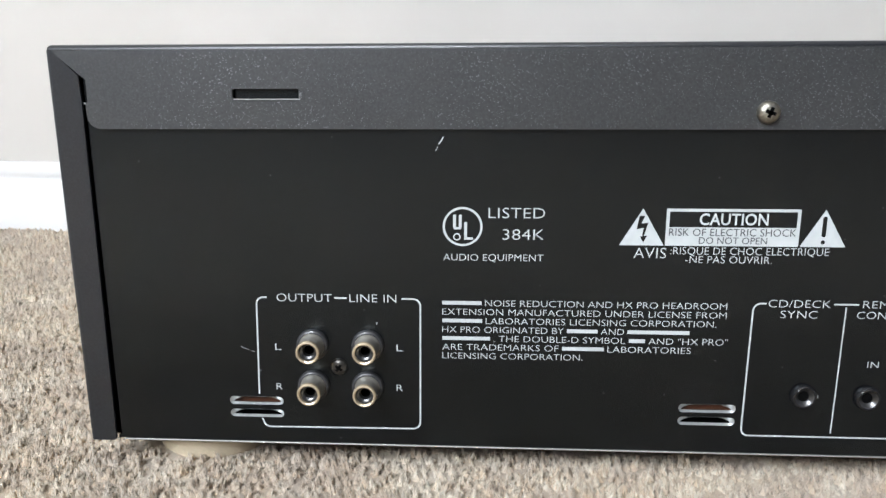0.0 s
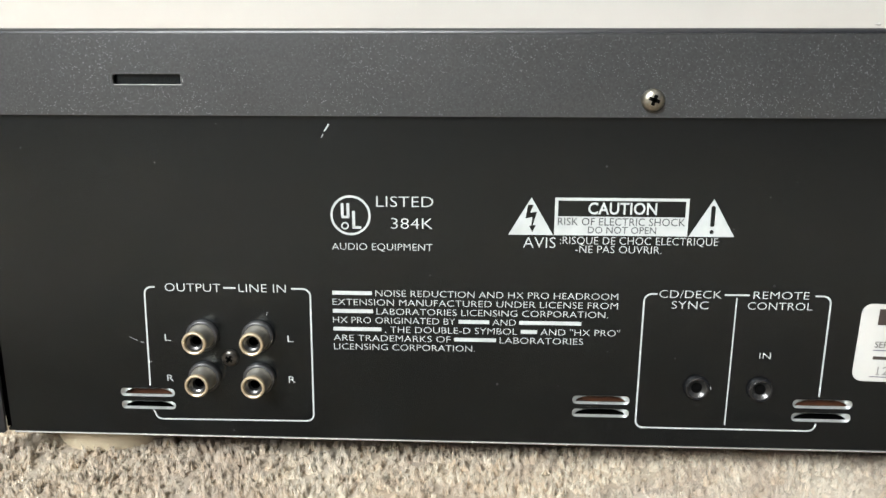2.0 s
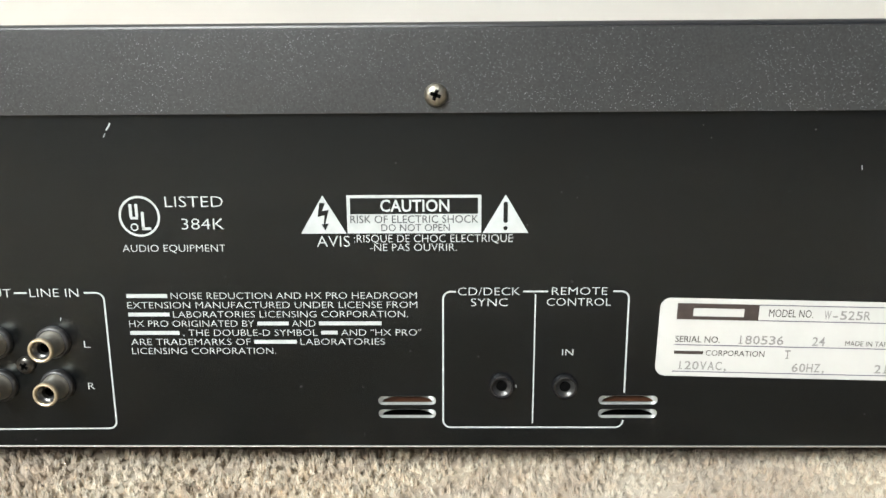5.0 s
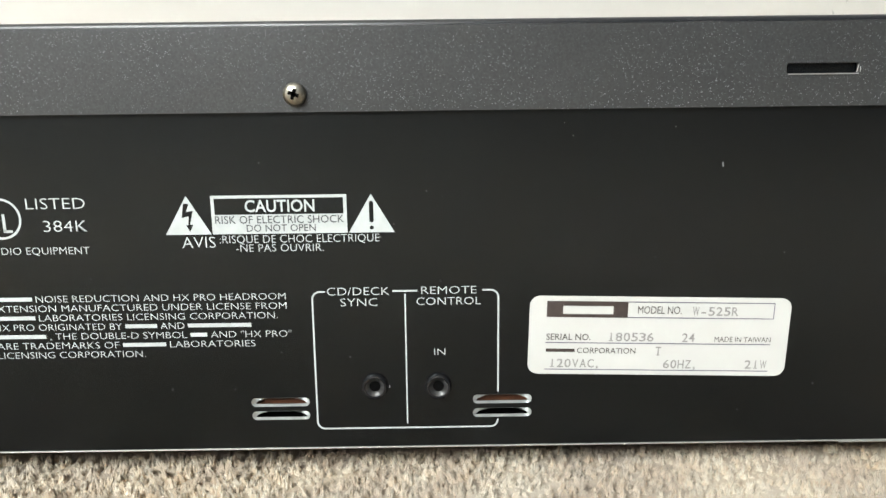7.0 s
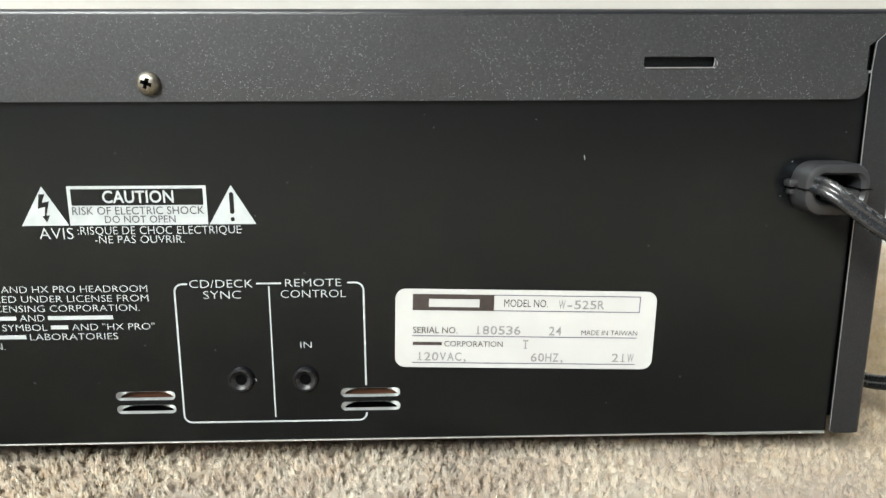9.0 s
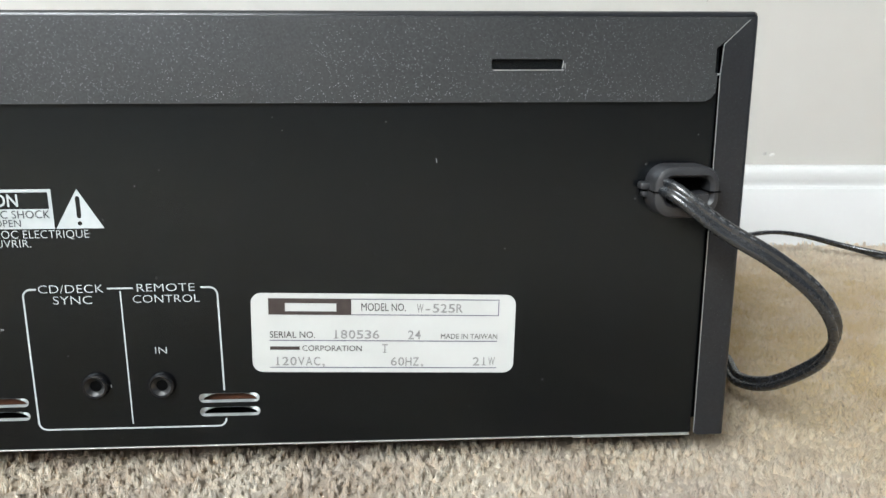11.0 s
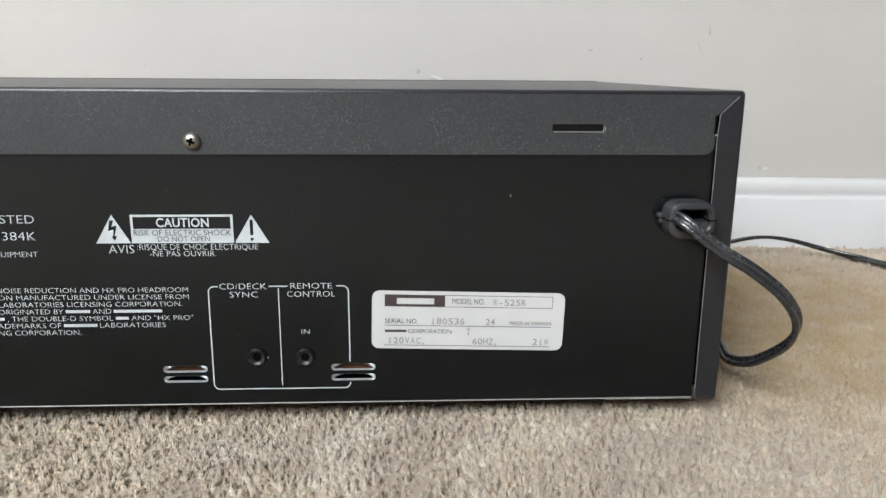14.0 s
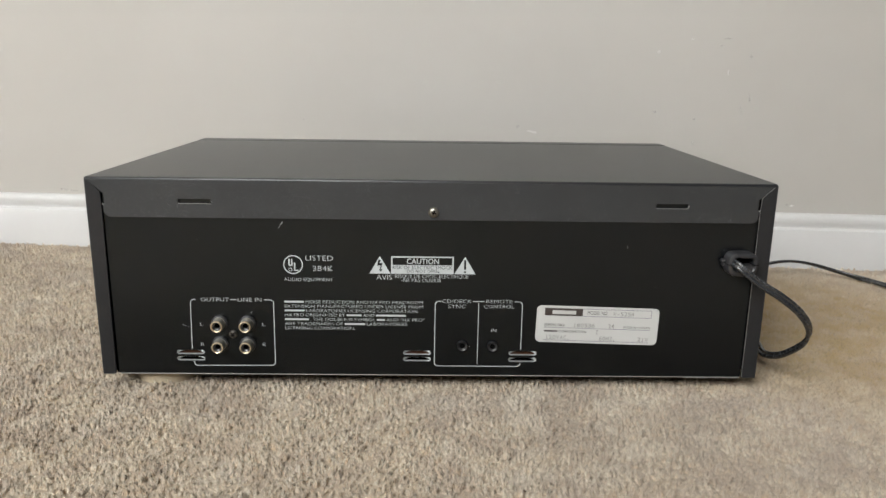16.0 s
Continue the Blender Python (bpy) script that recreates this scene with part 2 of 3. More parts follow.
def stroke(bm, pts, width, y):
    """A flat printed line of even width through x, z points."""
    left, right = [], []
    for i, (x, z) in enumerate(pts):
        ax, az = pts[max(i - 1, 0)]
        bx, bz = pts[min(i + 1, len(pts) - 1)]
        d = math.hypot(bx - ax, bz - az) or 1
        nx, nz = -(bz - az) / d * width / 2, (bx - ax) / d * width / 2
        left.append(bm.verts.new((x + nx, y, z + nz)))
        right.append(bm.verts.new((x - nx, y, z - nz)))
    for i in range(len(pts) - 1):
        bm.faces.new((right[i], right[i + 1], left[i + 1], left[i]))
    return bm


def arc(cx, cz, r, a0, a1, n=6):
    return [(cx + r * math.cos(radians(a0 + (a1 - a0) * k / n)), cz + r * math.sin(radians(a0 + (a1 - a0) * k / n))) for k in range(n + 1)]


def glyphs(body, bold=0.0, spacing=1.0):
    """The outline mesh of some words, flat in x, y, as lists of points and faces."""
    data = bpy.data.curves.new("words", "FONT")
    data.body, data.offset, data.space_character, data.resolution_u = body, bold, spacing, 3
    ob = new("words", data)
    bpy.context.view_layer.update()
    me = bpy.data.meshes.new_from_object(ob.evaluated_get(bpy.context.evaluated_depsgraph_get()))
    pts, faces = [tuple(v.co) for v in me.vertices], [tuple(f.vertices) for f in me.polygons]
    bpy.data.objects.remove(ob)
    bpy.data.meshes.remove(me)
    return pts, faces


CAP = max(p[1] for p in glyphs("H")[0])


def words_into(bm, body, x0, x1, z0, z1, y, bold=0.0, spacing=1.0, tilt=0.0):
    pts, faces = glyphs(body, bold, spacing)
    a, b = min(p[0] for p in pts), max(p[0] for p in pts)
    vs = []
    for p in pts:
        x = x0 + (p[0] - a) / (b - a) * (x1 - x0)
        vs.append(bm.verts.new((x, y, z0 + p[1] / CAP * (z1 - z0) + tilt * (x - x0))))
    for f in faces:
        try:
            face = bm.faces.new([vs[i] for i in f])
        except ValueError:
            continue
        face.normal_update()
        if face.normal.y > 0:
            face.normal_flip()


def lettering(body, x0, x1, z0, z1, parent, mat=INK, y=-0.00012, bold=-0.011, spacing=1.02, tilt=0.0):
    bm = bmesh.new()
    words_into(bm, body, x0, x1, z0, z1, y, bold, spacing, tilt)
    return part("lettering", bm, mat, parent)


def bar_into(bm, x0, x1, z0, z1, y, tilt=0.0):
    vs = [bm.verts.new((x, y, z + tilt * (x - x0))) for x, z in ((x0, z0), (x1, z0), (x1, z1), (x0, z1))]
    bm.faces.new(vs)


def text_line(tokens, x0, x1, z0, z1, parent, mat=INK, y=-0.00012, bold=-0.013, spacing=1.0):
    """One printed line of words; a number in the tokens stands for a plain bar as wide as that many letters."""
    gap, spans = 0.30, []
    for tok in tokens:
        if isinstance(tok, str):
            pts = glyphs(tok, bold, spacing)[0]
            spans.append(max(p[0] for p in pts) - min(p[0] for p in pts))
        else:
            spans.append(tok * 0.70)
    scale = (x1 - x0) / (sum(spans) + gap * (len(tokens) - 1))
    bm, x = bmesh.new(), x0
    for tok, w in zip(tokens, spans):
        if isinstance(tok, str):
            words_into(bm, tok, x, x + w * scale, z0, z1, y, bold, spacing)
        else:
            bar_into(bm, x, x + w * scale, z0 + 0.2 * (z1 - z0), z1 - 0.2 * (z1 - z0), y)
        x += (w + gap) * scale
    return part("lettering", bm, mat, parent)


# ---- room ----
LEAN_WALL = math.degrees(math.atan(0.0842))
WALL_AT = pose(0, 0.357, 0, 0, 0, -LEAN_WALL)  # the baseboard's face; local x runs along the wall

bm = bmesh.new()
box(bm, -2.56, 1.99, 0.012, 0.13, -0.02, 2.44)
wall_north = part("wall_north", bm, WALL_PAINT)
wall_north.matrix_world = WALL_AT
tagged(wall_north, "greige painted drywall with small scuffs and dents", "wall", kind="structure")


def chip(x, z, w, h, mat, seed, tilt=0.0):
    """A shallow uneven scuff or paint chip on the wall."""
    rnd = random.Random(seed)
    bm = bmesh.new()
    n = 14
    rim = []
    for k in range(n):
        a, s = 2 * math.pi * k / n, rnd.uniform(0.55, 1.0)
        px, pz = w / 2 * s * math.cos(a), h / 2 * s * math.sin(a)
        rim.append(bm.verts.new((x + px * math.cos(tilt) - pz * math.sin(tilt), 0.0119, z + px * math.sin(tilt) + pz * math.cos(tilt))))
    mid = bm.verts.new((x + rnd.uniform(-0.2, 0.2) * w, 0.0112, z + rnd.uniform(-0.2, 0.2) * h))
    for k in range(n):
        bm.faces.new((rim[k - 1], rim[k], mid))
    bmesh.ops.recalc_face_normals(bm, faces=bm.faces[:])
    return part("scuff", bm, mat, wall_north)


for i, (x, z, w, h, light, tilt) in enumerate((
        (0.310, 0.2492, 0.011, 0.0018, 0, 0.0), (0.2736, 0.2487, 0.004, 0.003, 1, 0.3), (0.2397, 0.2350, 0.005, 0.004, 1, 0.8), (0.3357, 0.2318, 0.003, 0.004, 0, 0.2),
        (0.3137, 0.2148, 0.003, 0.007, 1, 0.1), (0.3382, 0.1889, 0.002, 0.015, 0, 0.2), (0.2391, 0.1721, 0.006, 0.003, 0, 0.1), (0.2821, 0.1652, 0.004, 0.003, 0, 0.0),
        (0.2834, 0.1398, 0.004, 0.005, 0, 0.4), (-0.1467, 0.1569, 0.003, 0.003, 0, 0.0), (0.1083, 0.1482, 0.016, 0.003, 1, -0.15), (0.0927, 0.1539, 0.005, 0.004, 0, 0.9),
        (0.3967, 0.0728, 0.006, 0.003, 1, 0.3), (0.391, 0.0735, 0.004, 0.003, 0, 0.4), (-0.4296, 0.0699, 0.030, 0.0016, 0, -0.12), (0.3033, 0.2417, 0.008, 0.0015, 0, 0.1),
        (0.331, 0.175, 0.0012, 0.012, 0, 0.35))):
    chip(x, z, w, h, CHIP if light else SCUFF, 40 + i, tilt)

# baseboard: a moulded profile run along the wall
bm = bmesh.new()
profile = [(0.0115, 0.0), (0.0, 0.0), (0.0, 0.0472), (0.0006, 0.0482), (0.0034, 0.0490), (0.0046, 0.0500), (0.0048, 0.0514), (0.0040, 0.0534), (0.0034, 0.0562), (0.0034, 0.0594), (0.0042, 0.0620), (0.0060, 0.0640), (0.0084, 0.0650), (0.0115, 0.0653)]
ends = [[bm.verts.new((x, y, z)) for y, z in profile] for x in (-2.5, 1.9)]
for i in range(len(profile)):
    bm.faces.new((ends[0][i - 1], ends[0][i], ends[1][i], ends[1][i - 1]))
for e in ends:
    bm.faces.new(e)
bmesh.ops.recalc_face_normals(bm, faces=bm.faces[:])
baseboard = part("baseboard", bm, TRIM_PAINT, smooth=True)
baseboard.matrix_world = WALL_AT
tagged(baseboard, "white painted moulded baseboard along the carpet", "baseboard", kind="structure")

# unseen walls, coloured dark blue to dim what the back panel reflects
UNSEEN_DARK_TONE = material("unseen_wall_dark_tone", (0.085, 0.095, 0.12), 0.7, 0, (0.075, 0.083, 0.105), 5.0, 0.12, 700.0)
tagged(part("wall_west", box(bmesh.new(), -2.6, -2.5, -1.9, 0.75, 0, 2.44), WALL_PAINT), "plain greige painted side wall of the room", "wall", kind="structure")
tagged(part("wall_east", box(bmesh.new(), 1.9, 2.0, -1.9, 0.35, 0, 2.44), UNSEEN_DARK_TONE), "unseen side wall, coloured dark to dim the panel's reflection", "wall", kind="structure")
bm = bmesh.new()
for dims in ((-2.6, -1.85, -2.02, -1.9, 0, 2.44), (-0.35, 2.0, -2.02, -1.9, 0, 2.44), (-1.85, -0.35, -2.02, -1.9, 0, 1.05), (-1.85, -0.35, -2.02, -1.9, 2.25, 2.44)):
    box(bm, *dims)
tagged(part("wall_south", bm, UNSEEN_DARK_TONE), "unseen wall with a window opening, coloured dark to dim the panel's reflection", "wall", kind="structure")
window = tagged(new("window_1"), "white framed window with clear panes", "window", kind="structure")
for dims in ((-1.85, -1.80, -1.99, -1.93, 1.05, 2.25), (-0.40, -0.35, -1.99, -1.93, 1.05, 2.25), (-1.80, -0.40, -1.99, -1.93, 1.05, 1.10), (-1.80, -0.40, -1.99, -1.93, 2.20, 2.25), (-1.12, -1.08, -1.99, -1.93, 1.10, 2.20)):
    part("window_frame", box(bmesh.new(), *dims, 0.004), TRIM_PAINT, window)
for x0, x1 in ((-1.80, -1.12), (-1.08, -0.40)):
    part("pane", box(bmesh.new(), x0, x1, -1.965, -1.960, 1.10, 2.20), GLASS, window).visible_shadow = False
tagged(part("ceiling", box(bmesh.new(), -2.6, 2.0, -2.02, 0.75, 2.44, 2.52), CEILING_PAINT), "flat white painted ceiling", "ceiling", kind="structure")
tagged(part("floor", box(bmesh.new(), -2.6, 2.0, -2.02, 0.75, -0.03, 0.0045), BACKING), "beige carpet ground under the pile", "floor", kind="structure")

# ---- cassette deck ----
W, Z0, Z1, ZF, DEPTH = 0.2183, 0.016, 0.1476, 0.1222, 0.230
deck = tagged(new("cassette_deck"), "black metal cassette deck seen from its back on carpet", "cassette deck")

# top and sides: an upside-down U of folded sheet, drawn along the depth
bm = bmesh.new()
R = 0.0016
outer = [(-W, Z0)] + arc(-W + R, Z1 - R, R, 180, 90, 4) + arc(W - R, Z1 - R, R, 90, 0, 4) + [(W, Z0)]
inner = [(W - 0.001, Z0), (W - 0.001, Z1 - 0.001), (-W + 0.001, Z1 - 0.001), (-W + 0.001, Z0)]
loop = outer + inner
a = [bm.verts.new((x, 0.0, z)) for x, z in loop]
b = [bm.verts.new((x, DEPTH, z)) for x, z in loop]
for i in range(len(loop)):
    bm.faces.new((a[i - 1], a[i], b[i], b[i - 1]))
# the bend from the top into the back flange, and from each side into its flange
for k in range(5):
    t0, t1 = radians(90 * k / 5), radians(90 * (k + 1) / 5)
    y0, y1, h0, h1 = -0.0015 * math.sin(t0), -0.0015 * math.sin(t1), 0.0015 * (1 - math.cos(t0)), 0.0015 * (1 - math.cos(t1))
    bm.faces.new([bm.verts.new(c) for c in ((-W + R, y0, Z1 - h0), (-W + R, y1, Z1 - h1), (W - R, y1, Z1 - h1), (W - R, y0, Z1 - h0))])
    for s in (-1, 1):
        bm.faces.new([bm.verts.new(c) for c in ((s * (W - h0), y0, Z0), (s * (W - h1), y1, Z0), (s * (W - h1), y1, Z1 - R), (s * (W - h0), y0, Z1 - R))])
        bm.faces.new([bm.verts.new(c) for c in ((s * (W - h0), y0, Z1 - R), (s * (W - h1), y1, Z1 - R), (s * (W - R), y1, Z1 - h1), (s * (W - R), y0, Z1 - h0))])
bmesh.ops.remove_doubles(bm, verts=bm.verts[:], dist=1e-6)
bmesh.ops.recalc_face_normals(bm, faces=bm.faces[:])
cover = part("cover", bm, COVER_PAINT, deck, "charcoal painted folded steel top cover", smooth=True)

bm = bmesh.new()
XI = 0.2076
half = [(XI - 0.0005, 0.1303), (XI - 0.0012, 0.1305), (XI - 0.0012, 0.1372), (0.2166, 0.1460)]
right_edge = arc(XI - 0.0045, ZF + 0.004, 0.004, 270, 360, 5) + half
left_edge = [(-x, z) for x, z in reversed(right_edge)]
slots = [rounded(-0.1606, -0.1398, 0.1313, 0.1343, 0.0007, 3), rounded(0.1411, 0.1618, 0.1315, 0.1343, 0.0007, 3)]
plate(bm, [right_edge + left_edge] + slots, -0.0015, 0.001)
flange = part("rear_flange", bm, FLANGE_PAINT, deck, "metallic-flaked charcoal painted rear flange")
for s, (x0, x1) in zip((-1, 1), ((-0.1606, -0.1398), (0.1411, 0.1618))):
    # black block paints the slot's shaded depth
    bm = bmesh.new()
    box(bm, x0 - 0.0010, x1 + 0.0010, 0.0001, 0.0006, 0.1300, 0.1356)
    part("slot_backing", bm, HOLE, flange)
    bm = bmesh.new()
    plate(bm, [rounded(x0 - 0.0007, x1 + 0.0016, 0.1306, 0.1348, 0.0012, 4), rounded(x0, x1, 0.1313, 0.1343, 0.0007, 3)], -0.00165, 0.0003)
    bmesh.ops.bevel(bm, geom=[e for e in bm.edges if all(v.co.y < -0.0016 for v in e.verts) and len(e.link_faces) == 2 and e.calc_face_angle(0) > 1], offset=0.0001, segments=1, affect="EDGES")
    part("slot_lip", bm, FLANGE_PAINT, flange)
    # highlight on the slot's lower lip and right end, drawn as bright metal
    bm = bmesh.new()
    stroke(bm, [(x0 + 0.0004, 0.13125), (x1 + 0.0002, 0.13125)], 0.00022, -0.00168)
    vs = [bm.verts.new(c) for c in ((x1 - 0.0001, -0.0015, 0.1338), (x1 - 0.0003, -0.0010, 0.1316), (x1 + 0.0006, -0.0017, 0.1316), (x1 + 0.0005, -0.0017, 0.1331))]
    bm.faces.new(vs)
    part("slot_highlight", bm, ZINC, flange, "bright metal strip drawn as the slot's highlight")
for s in (-1, 1):
    bm = bmesh.new()
    pts = [(W - 0.0015, Z0), (W - 0.0015, 0.1460), (W - 0.0022, 0.1458), (0.2086, 0.1384), (0.2083, 0.1302), (0.2092 if s < 0 else 0.2085, Z0 + 0.0006), (0.2098, Z0)]
    plate(bm, [[(s * x, z) for x, z in (pts if s > 0 else reversed(pts))]], -0.0015, 0.001)
    part("side_flange", bm, COVER_PAINT, deck, "charcoal painted narrow side flange")
    bm = bmesh.new()
    box(bm, *sorted((s * 0.2070, s * 0.2084)), -0.0006, 0.0, 0.1297, 0.1303)
    part("corner_tab", bm, ZINC, deck, "bare metal tab")
# lit edge of the sheet where the flange meets the panel, drawn as a bright line
bm = bmesh.new()
stroke(bm, [(0.20835, Z0 + 0.001), (0.2079, 0.1300), (0.2085, 0.1384), (0.2155, 0.1452)], 0.00024, -0.00155)
part("lit_edge_line", bm, ZINC, deck, "bright metal line drawn for the lit sheet edge")

# back panel with vent slots
VENTS = [(-0.1688, -0.1504, 0.0298, 0.0327), (-0.1688, -0.1504, 0.0253, 0.0281), (-0.0192, -0.0008, 0.0304, 0.0333), (-0.0192, -0.0008, 0.0259, 0.0288), (0.0509, 0.0696, 0.0305, 0.0335), (0.0509, 0.0696, 0.0259, 0.0289)]
holes = [rounded(x0, x1, z0, z1, (z1 - z0) / 2 - 1e-5, 6) for x0, x1, z0, z1 in VENTS]
bm = plate(bmesh.new(), [[(-0.2090, 0.0163), (0.2078, 0.0163), (0.2078, 0.1450), (-0.2078, 0.1450), (-0.2078, 0.0178), (-0.2090, 0.0172)]] + holes, 0.0, 0.001)
# added black strip that keeps the gap beside the panel dark
inner = box(bmesh.new(), -0.2115, -0.2065, 0.0030, 0.0060, 0.0163, 0.0600)
panel = part("back_panel", bm, PANEL_PAINT, deck, "satin black steel back panel with white print")
part("gap_shade_strip", inner, HOLE, panel)
for i, (x0, x1, z0, z1) in enumerate(VENTS):
    bm = bmesh.new()
    n = 6
    o = []
    for x, z in rounded(x0, x1, z0, z1, (z1 - z0) / 2 - 1e-5, n):
        if o and z >= z1 - 2e-5 and o[-1][1] >= z1 - 2e-5:  # points along the straight top, to follow the arched inner edge
            o += [(o[-1][0] + (x - o[-1][0]) * k / 8, z) for k in range(1, 8)]
        o.append((x, z))
    half, cx = (x1 - x0) / 2 - 0.0012, (x0 + x1) / 2
    q = []
    for x, z in o:
        u = max(-1.0, min(1.0, (x - cx) / ((x1 - x0) / 2 - 0.0004)))
        q.append((cx + u * half, z0 + 0.0005 if z < (z0 + z1) / 2 else z0 + 0.0007 + (z1 - z0 - 0.0008) * (1 - u * u) ** 0.6))
    rows = [[bm.verts.new((x, y, z)) for x, z in lp] for lp, y in ((o, -0.00012), (q, 0.0009))]
    for ra, rb in zip(rows, rows[1:]):
        for k in range(len(ra)):
            bm.faces.new((ra[k - 1], ra[k], rb[k], rb[k - 1]))
    bmesh.ops.recalc_face_normals(bm, faces=bm.faces[:])
    part("vent_rim", bm, ZINC, panel, "bare bright metal rim of a vent slot", smooth=True)
    bm = bmesh.new()
    if i % 2 == 0:
        box(bm, x0, x1, 0.0030, 0.0046, z0 - 0.0005, z1 + 0.001, 0.0003, 1)
        part("circuit_board", bm, BOARD, panel, "brown circuit board edge behind a vent")
    else:
        # black block in place of the shade behind a lower vent
        box(bm, x0, x1, 0.0040, 0.0050, z0 - 0.0005, z1 + 0.001)
        part("vent_backing", bm, HOLE, panel)

# added black box, so the hollow case reads as unlit
part("case_filler", box(bmesh.new(), -0.2150, 0.2150, 0.0052, 0.2270, 0.0190, 0.1455), HOLE, deck, "added black box that fills the case as shade")
bm = bmesh.new()
box(bm, -0.2070, 0.2075, -0.0003, 0.2250, 0.0156, 0.0161, 0.0002, 1)
box(bm, 0.1690, 0.2075, -0.0005, 0.0020, 0.0154, 0.0157, 0.0001, 1)
part("bottom_plate", bm, DULL_ZINC, deck, "bare zinc-plated bottom plate")

# printing on the panel
LW = 0.00055
r = 0.0024
bm = bmesh.new()  # output frame, broken by its title and by the vents
stroke(bm, [(-0.1541, 0.06775)] + arc(-0.1576 + r, 0.06775 - r, r, 90, 180) + [(-0.1585, 0.0337)], LW, -0.0001)
stroke(bm, [(-0.1582, 0.0249)] + arc(-0.1576 + r, 0.0218 + r, r, 180, 270) + arc(-0.1041 - r, 0.0222 + r, r, 270, 360) + arc(-0.1037 - r, 0.0678 - r, r, 0, 90) + [(-0.1098, 0.0678)], LW, -0.0001)
stroke(bm, [(-0.1317, 0.0678), (-0.1277, 0.0678)], LW, -0.0001)
part("printed_frame", bm, INK, panel)
bm = bmesh.new()
stroke(bm, [(0.0057, 0.0679)] + arc(0.0017 + r, 0.0679 - r, r, 90, 180) + arc(0.0015 + r, 0.0226 + r, r, 180, 270) + arc(0.0589 - r, 0.0226 + r, r, 270, 360) + [(0.0589, 0.0252)], LW, -0.0001)
stroke(bm, [(0.0589, 0.0345)] + arc(0.0589 - r, 0.0679 - r, r, 0, 90) + [(0.0540, 0.0679)], LW, -0.0001)
stroke(bm, [(0.0264, 0.0679), (0.0340, 0.0679)], LW, -0.0001)
stroke(bm, [(0.0302, 0.0670), (0.0301, 0.0240)], LW * 0.8, -0.0001)
part("printed_frame", bm, INK, panel)

lettering("LISTED", -0.0820, -0.0644, 0.0946, 0.0979, panel)
lettering("384K", -0.0775, -0.0645, 0.0877, 0.0911, panel)
lettering("AUDIO EQUIPMENT", -0.0962, -0.0646, 0.0808, 0.0830, panel)
bm = bmesh.new()  # listing mark as a plain ring with two strokes
plate(bm, [ring(-0.0901, 0.0918, 0.0063), ring(-0.0901, 0.0918, 0.0056)], -0.0001, 0)
bar_into(bm, -0.0931, -0.0922, 0.0915, 0.0956, -0.0001)
bar_into(bm, -0.0913, -0.0904, 0.0915, 0.0956, -0.0001)
bar_into(bm, -0.0929, -0.0906, 0.0909, 0.0917, -0.0001)
bar_into(bm, -0.0896, -0.0887, 0.0880, 0.0932, -0.0001)
bar_into(bm, -0.0896, -0.0868, 0.0876, 0.0884, -0.0001)
plate(bm, [ring(-0.0919, 0.0885, 0.0012, 16), ring(-0.0919, 0.0885, 0.0008, 16)], -0.0001, 0)
part("listing_mark", bm, INK, panel, "white ring mark")

# caution block
bm = bmesh.new()
bolt = [(-0.0353, 0.0957), (-0.0336, 0.0957), (-0.0346, 0.0932), (-0.0325, 0.0936), (-0.0337, 0.0893), (-0.0327, 0.0894), (-0.0338, 0.0872), (-0.0349, 0.0892), (-0.0342, 0.0892), (-0.0339, 0.0919), (-0.0360, 0.0914)]
plate(bm, [[(-0.0343, 0.0980), (-0.0412, 0.0863), (-0.0274, 0.0863)], bolt], -0.0001, 0)
part("warning_triangle", bm, INK, panel)
bm = bmesh.new()
plate(bm, [[(0.0207, 0.0980), (0.0138, 0.0863), (0.0276, 0.0863)], rounded(0.02005, 0.02135, 0.0894, 0.0959, 0.0006, 4), ring(0.0207, 0.0878, 0.00065, 12)], -0.0001, 0)
part("warning_triangle", bm, INK, panel)
bm = bmesh.new()
plate(bm, [[(-0.0271, 0.0980), (-0.0271, 0.0863), (0.0134, 0.0863), (0.0134, 0.0980)], [(-0.0261, 0.0971), (0.0124, 0.0971), (0.0124, 0.0922), (-0.0261, 0.0922)]], -0.0001, 0)
caution = part("caution_panel", bm, INK, panel, "white caution block with black band")
lettering("CAUTION", -0.0170, 0.0038, 0.0930, 0.0965, caution, bold=0.016)
lettering("RISK OF ELECTRIC SHOCK", -0.0261, 0.0125, 0.0895, 0.0918, caution, DARK_INK, -0.0002, 0.0)
lettering("DO NOT OPEN", -0.0168, 0.0039, 0.0870, 0.0891, caution, DARK_INK, -0.0002, 0.0)
lettering("AVIS", -0.0365, -0.0265, 0.0822, 0.0856, panel)
lettering(":RISQUE DE CHOC ELECTRIQUE", -0.0252, 0.0229, 0.0835, 0.0859, panel)
lettering("-NE PAS OUVRIR.", -0.0204, 0.0060, 0.0808, 0.0831, panel)

# licence paragraph
lines = (((5, "NOISE REDUCTION AND HX PRO HEADROOM"), -0.0064), (("EXTENSION MANUFACTURED UNDER LICENSE FROM",), -0.0063), ((5, "LABORATORIES LICENSING CORPORATION."), -0.0092),
         (("HX PRO ORIGINATED BY", 4, "AND", 8), -0.0175), ((6, ", THE DOUBLE-D SYMBOL", 2, 'AND "HX PRO"'), -0.0052), (("ARE TRADEMARKS OF", 5, "LABORATORIES"), -0.0166), (("LICENSING CORPORATION.",), -0.0510))
for i, (tokens, x1) in enumerate(lines):
    zt = 0.0678 - i * 0.00301
    text_line(tokens, -0.0966, x1, zt - 0.0021, zt, panel)

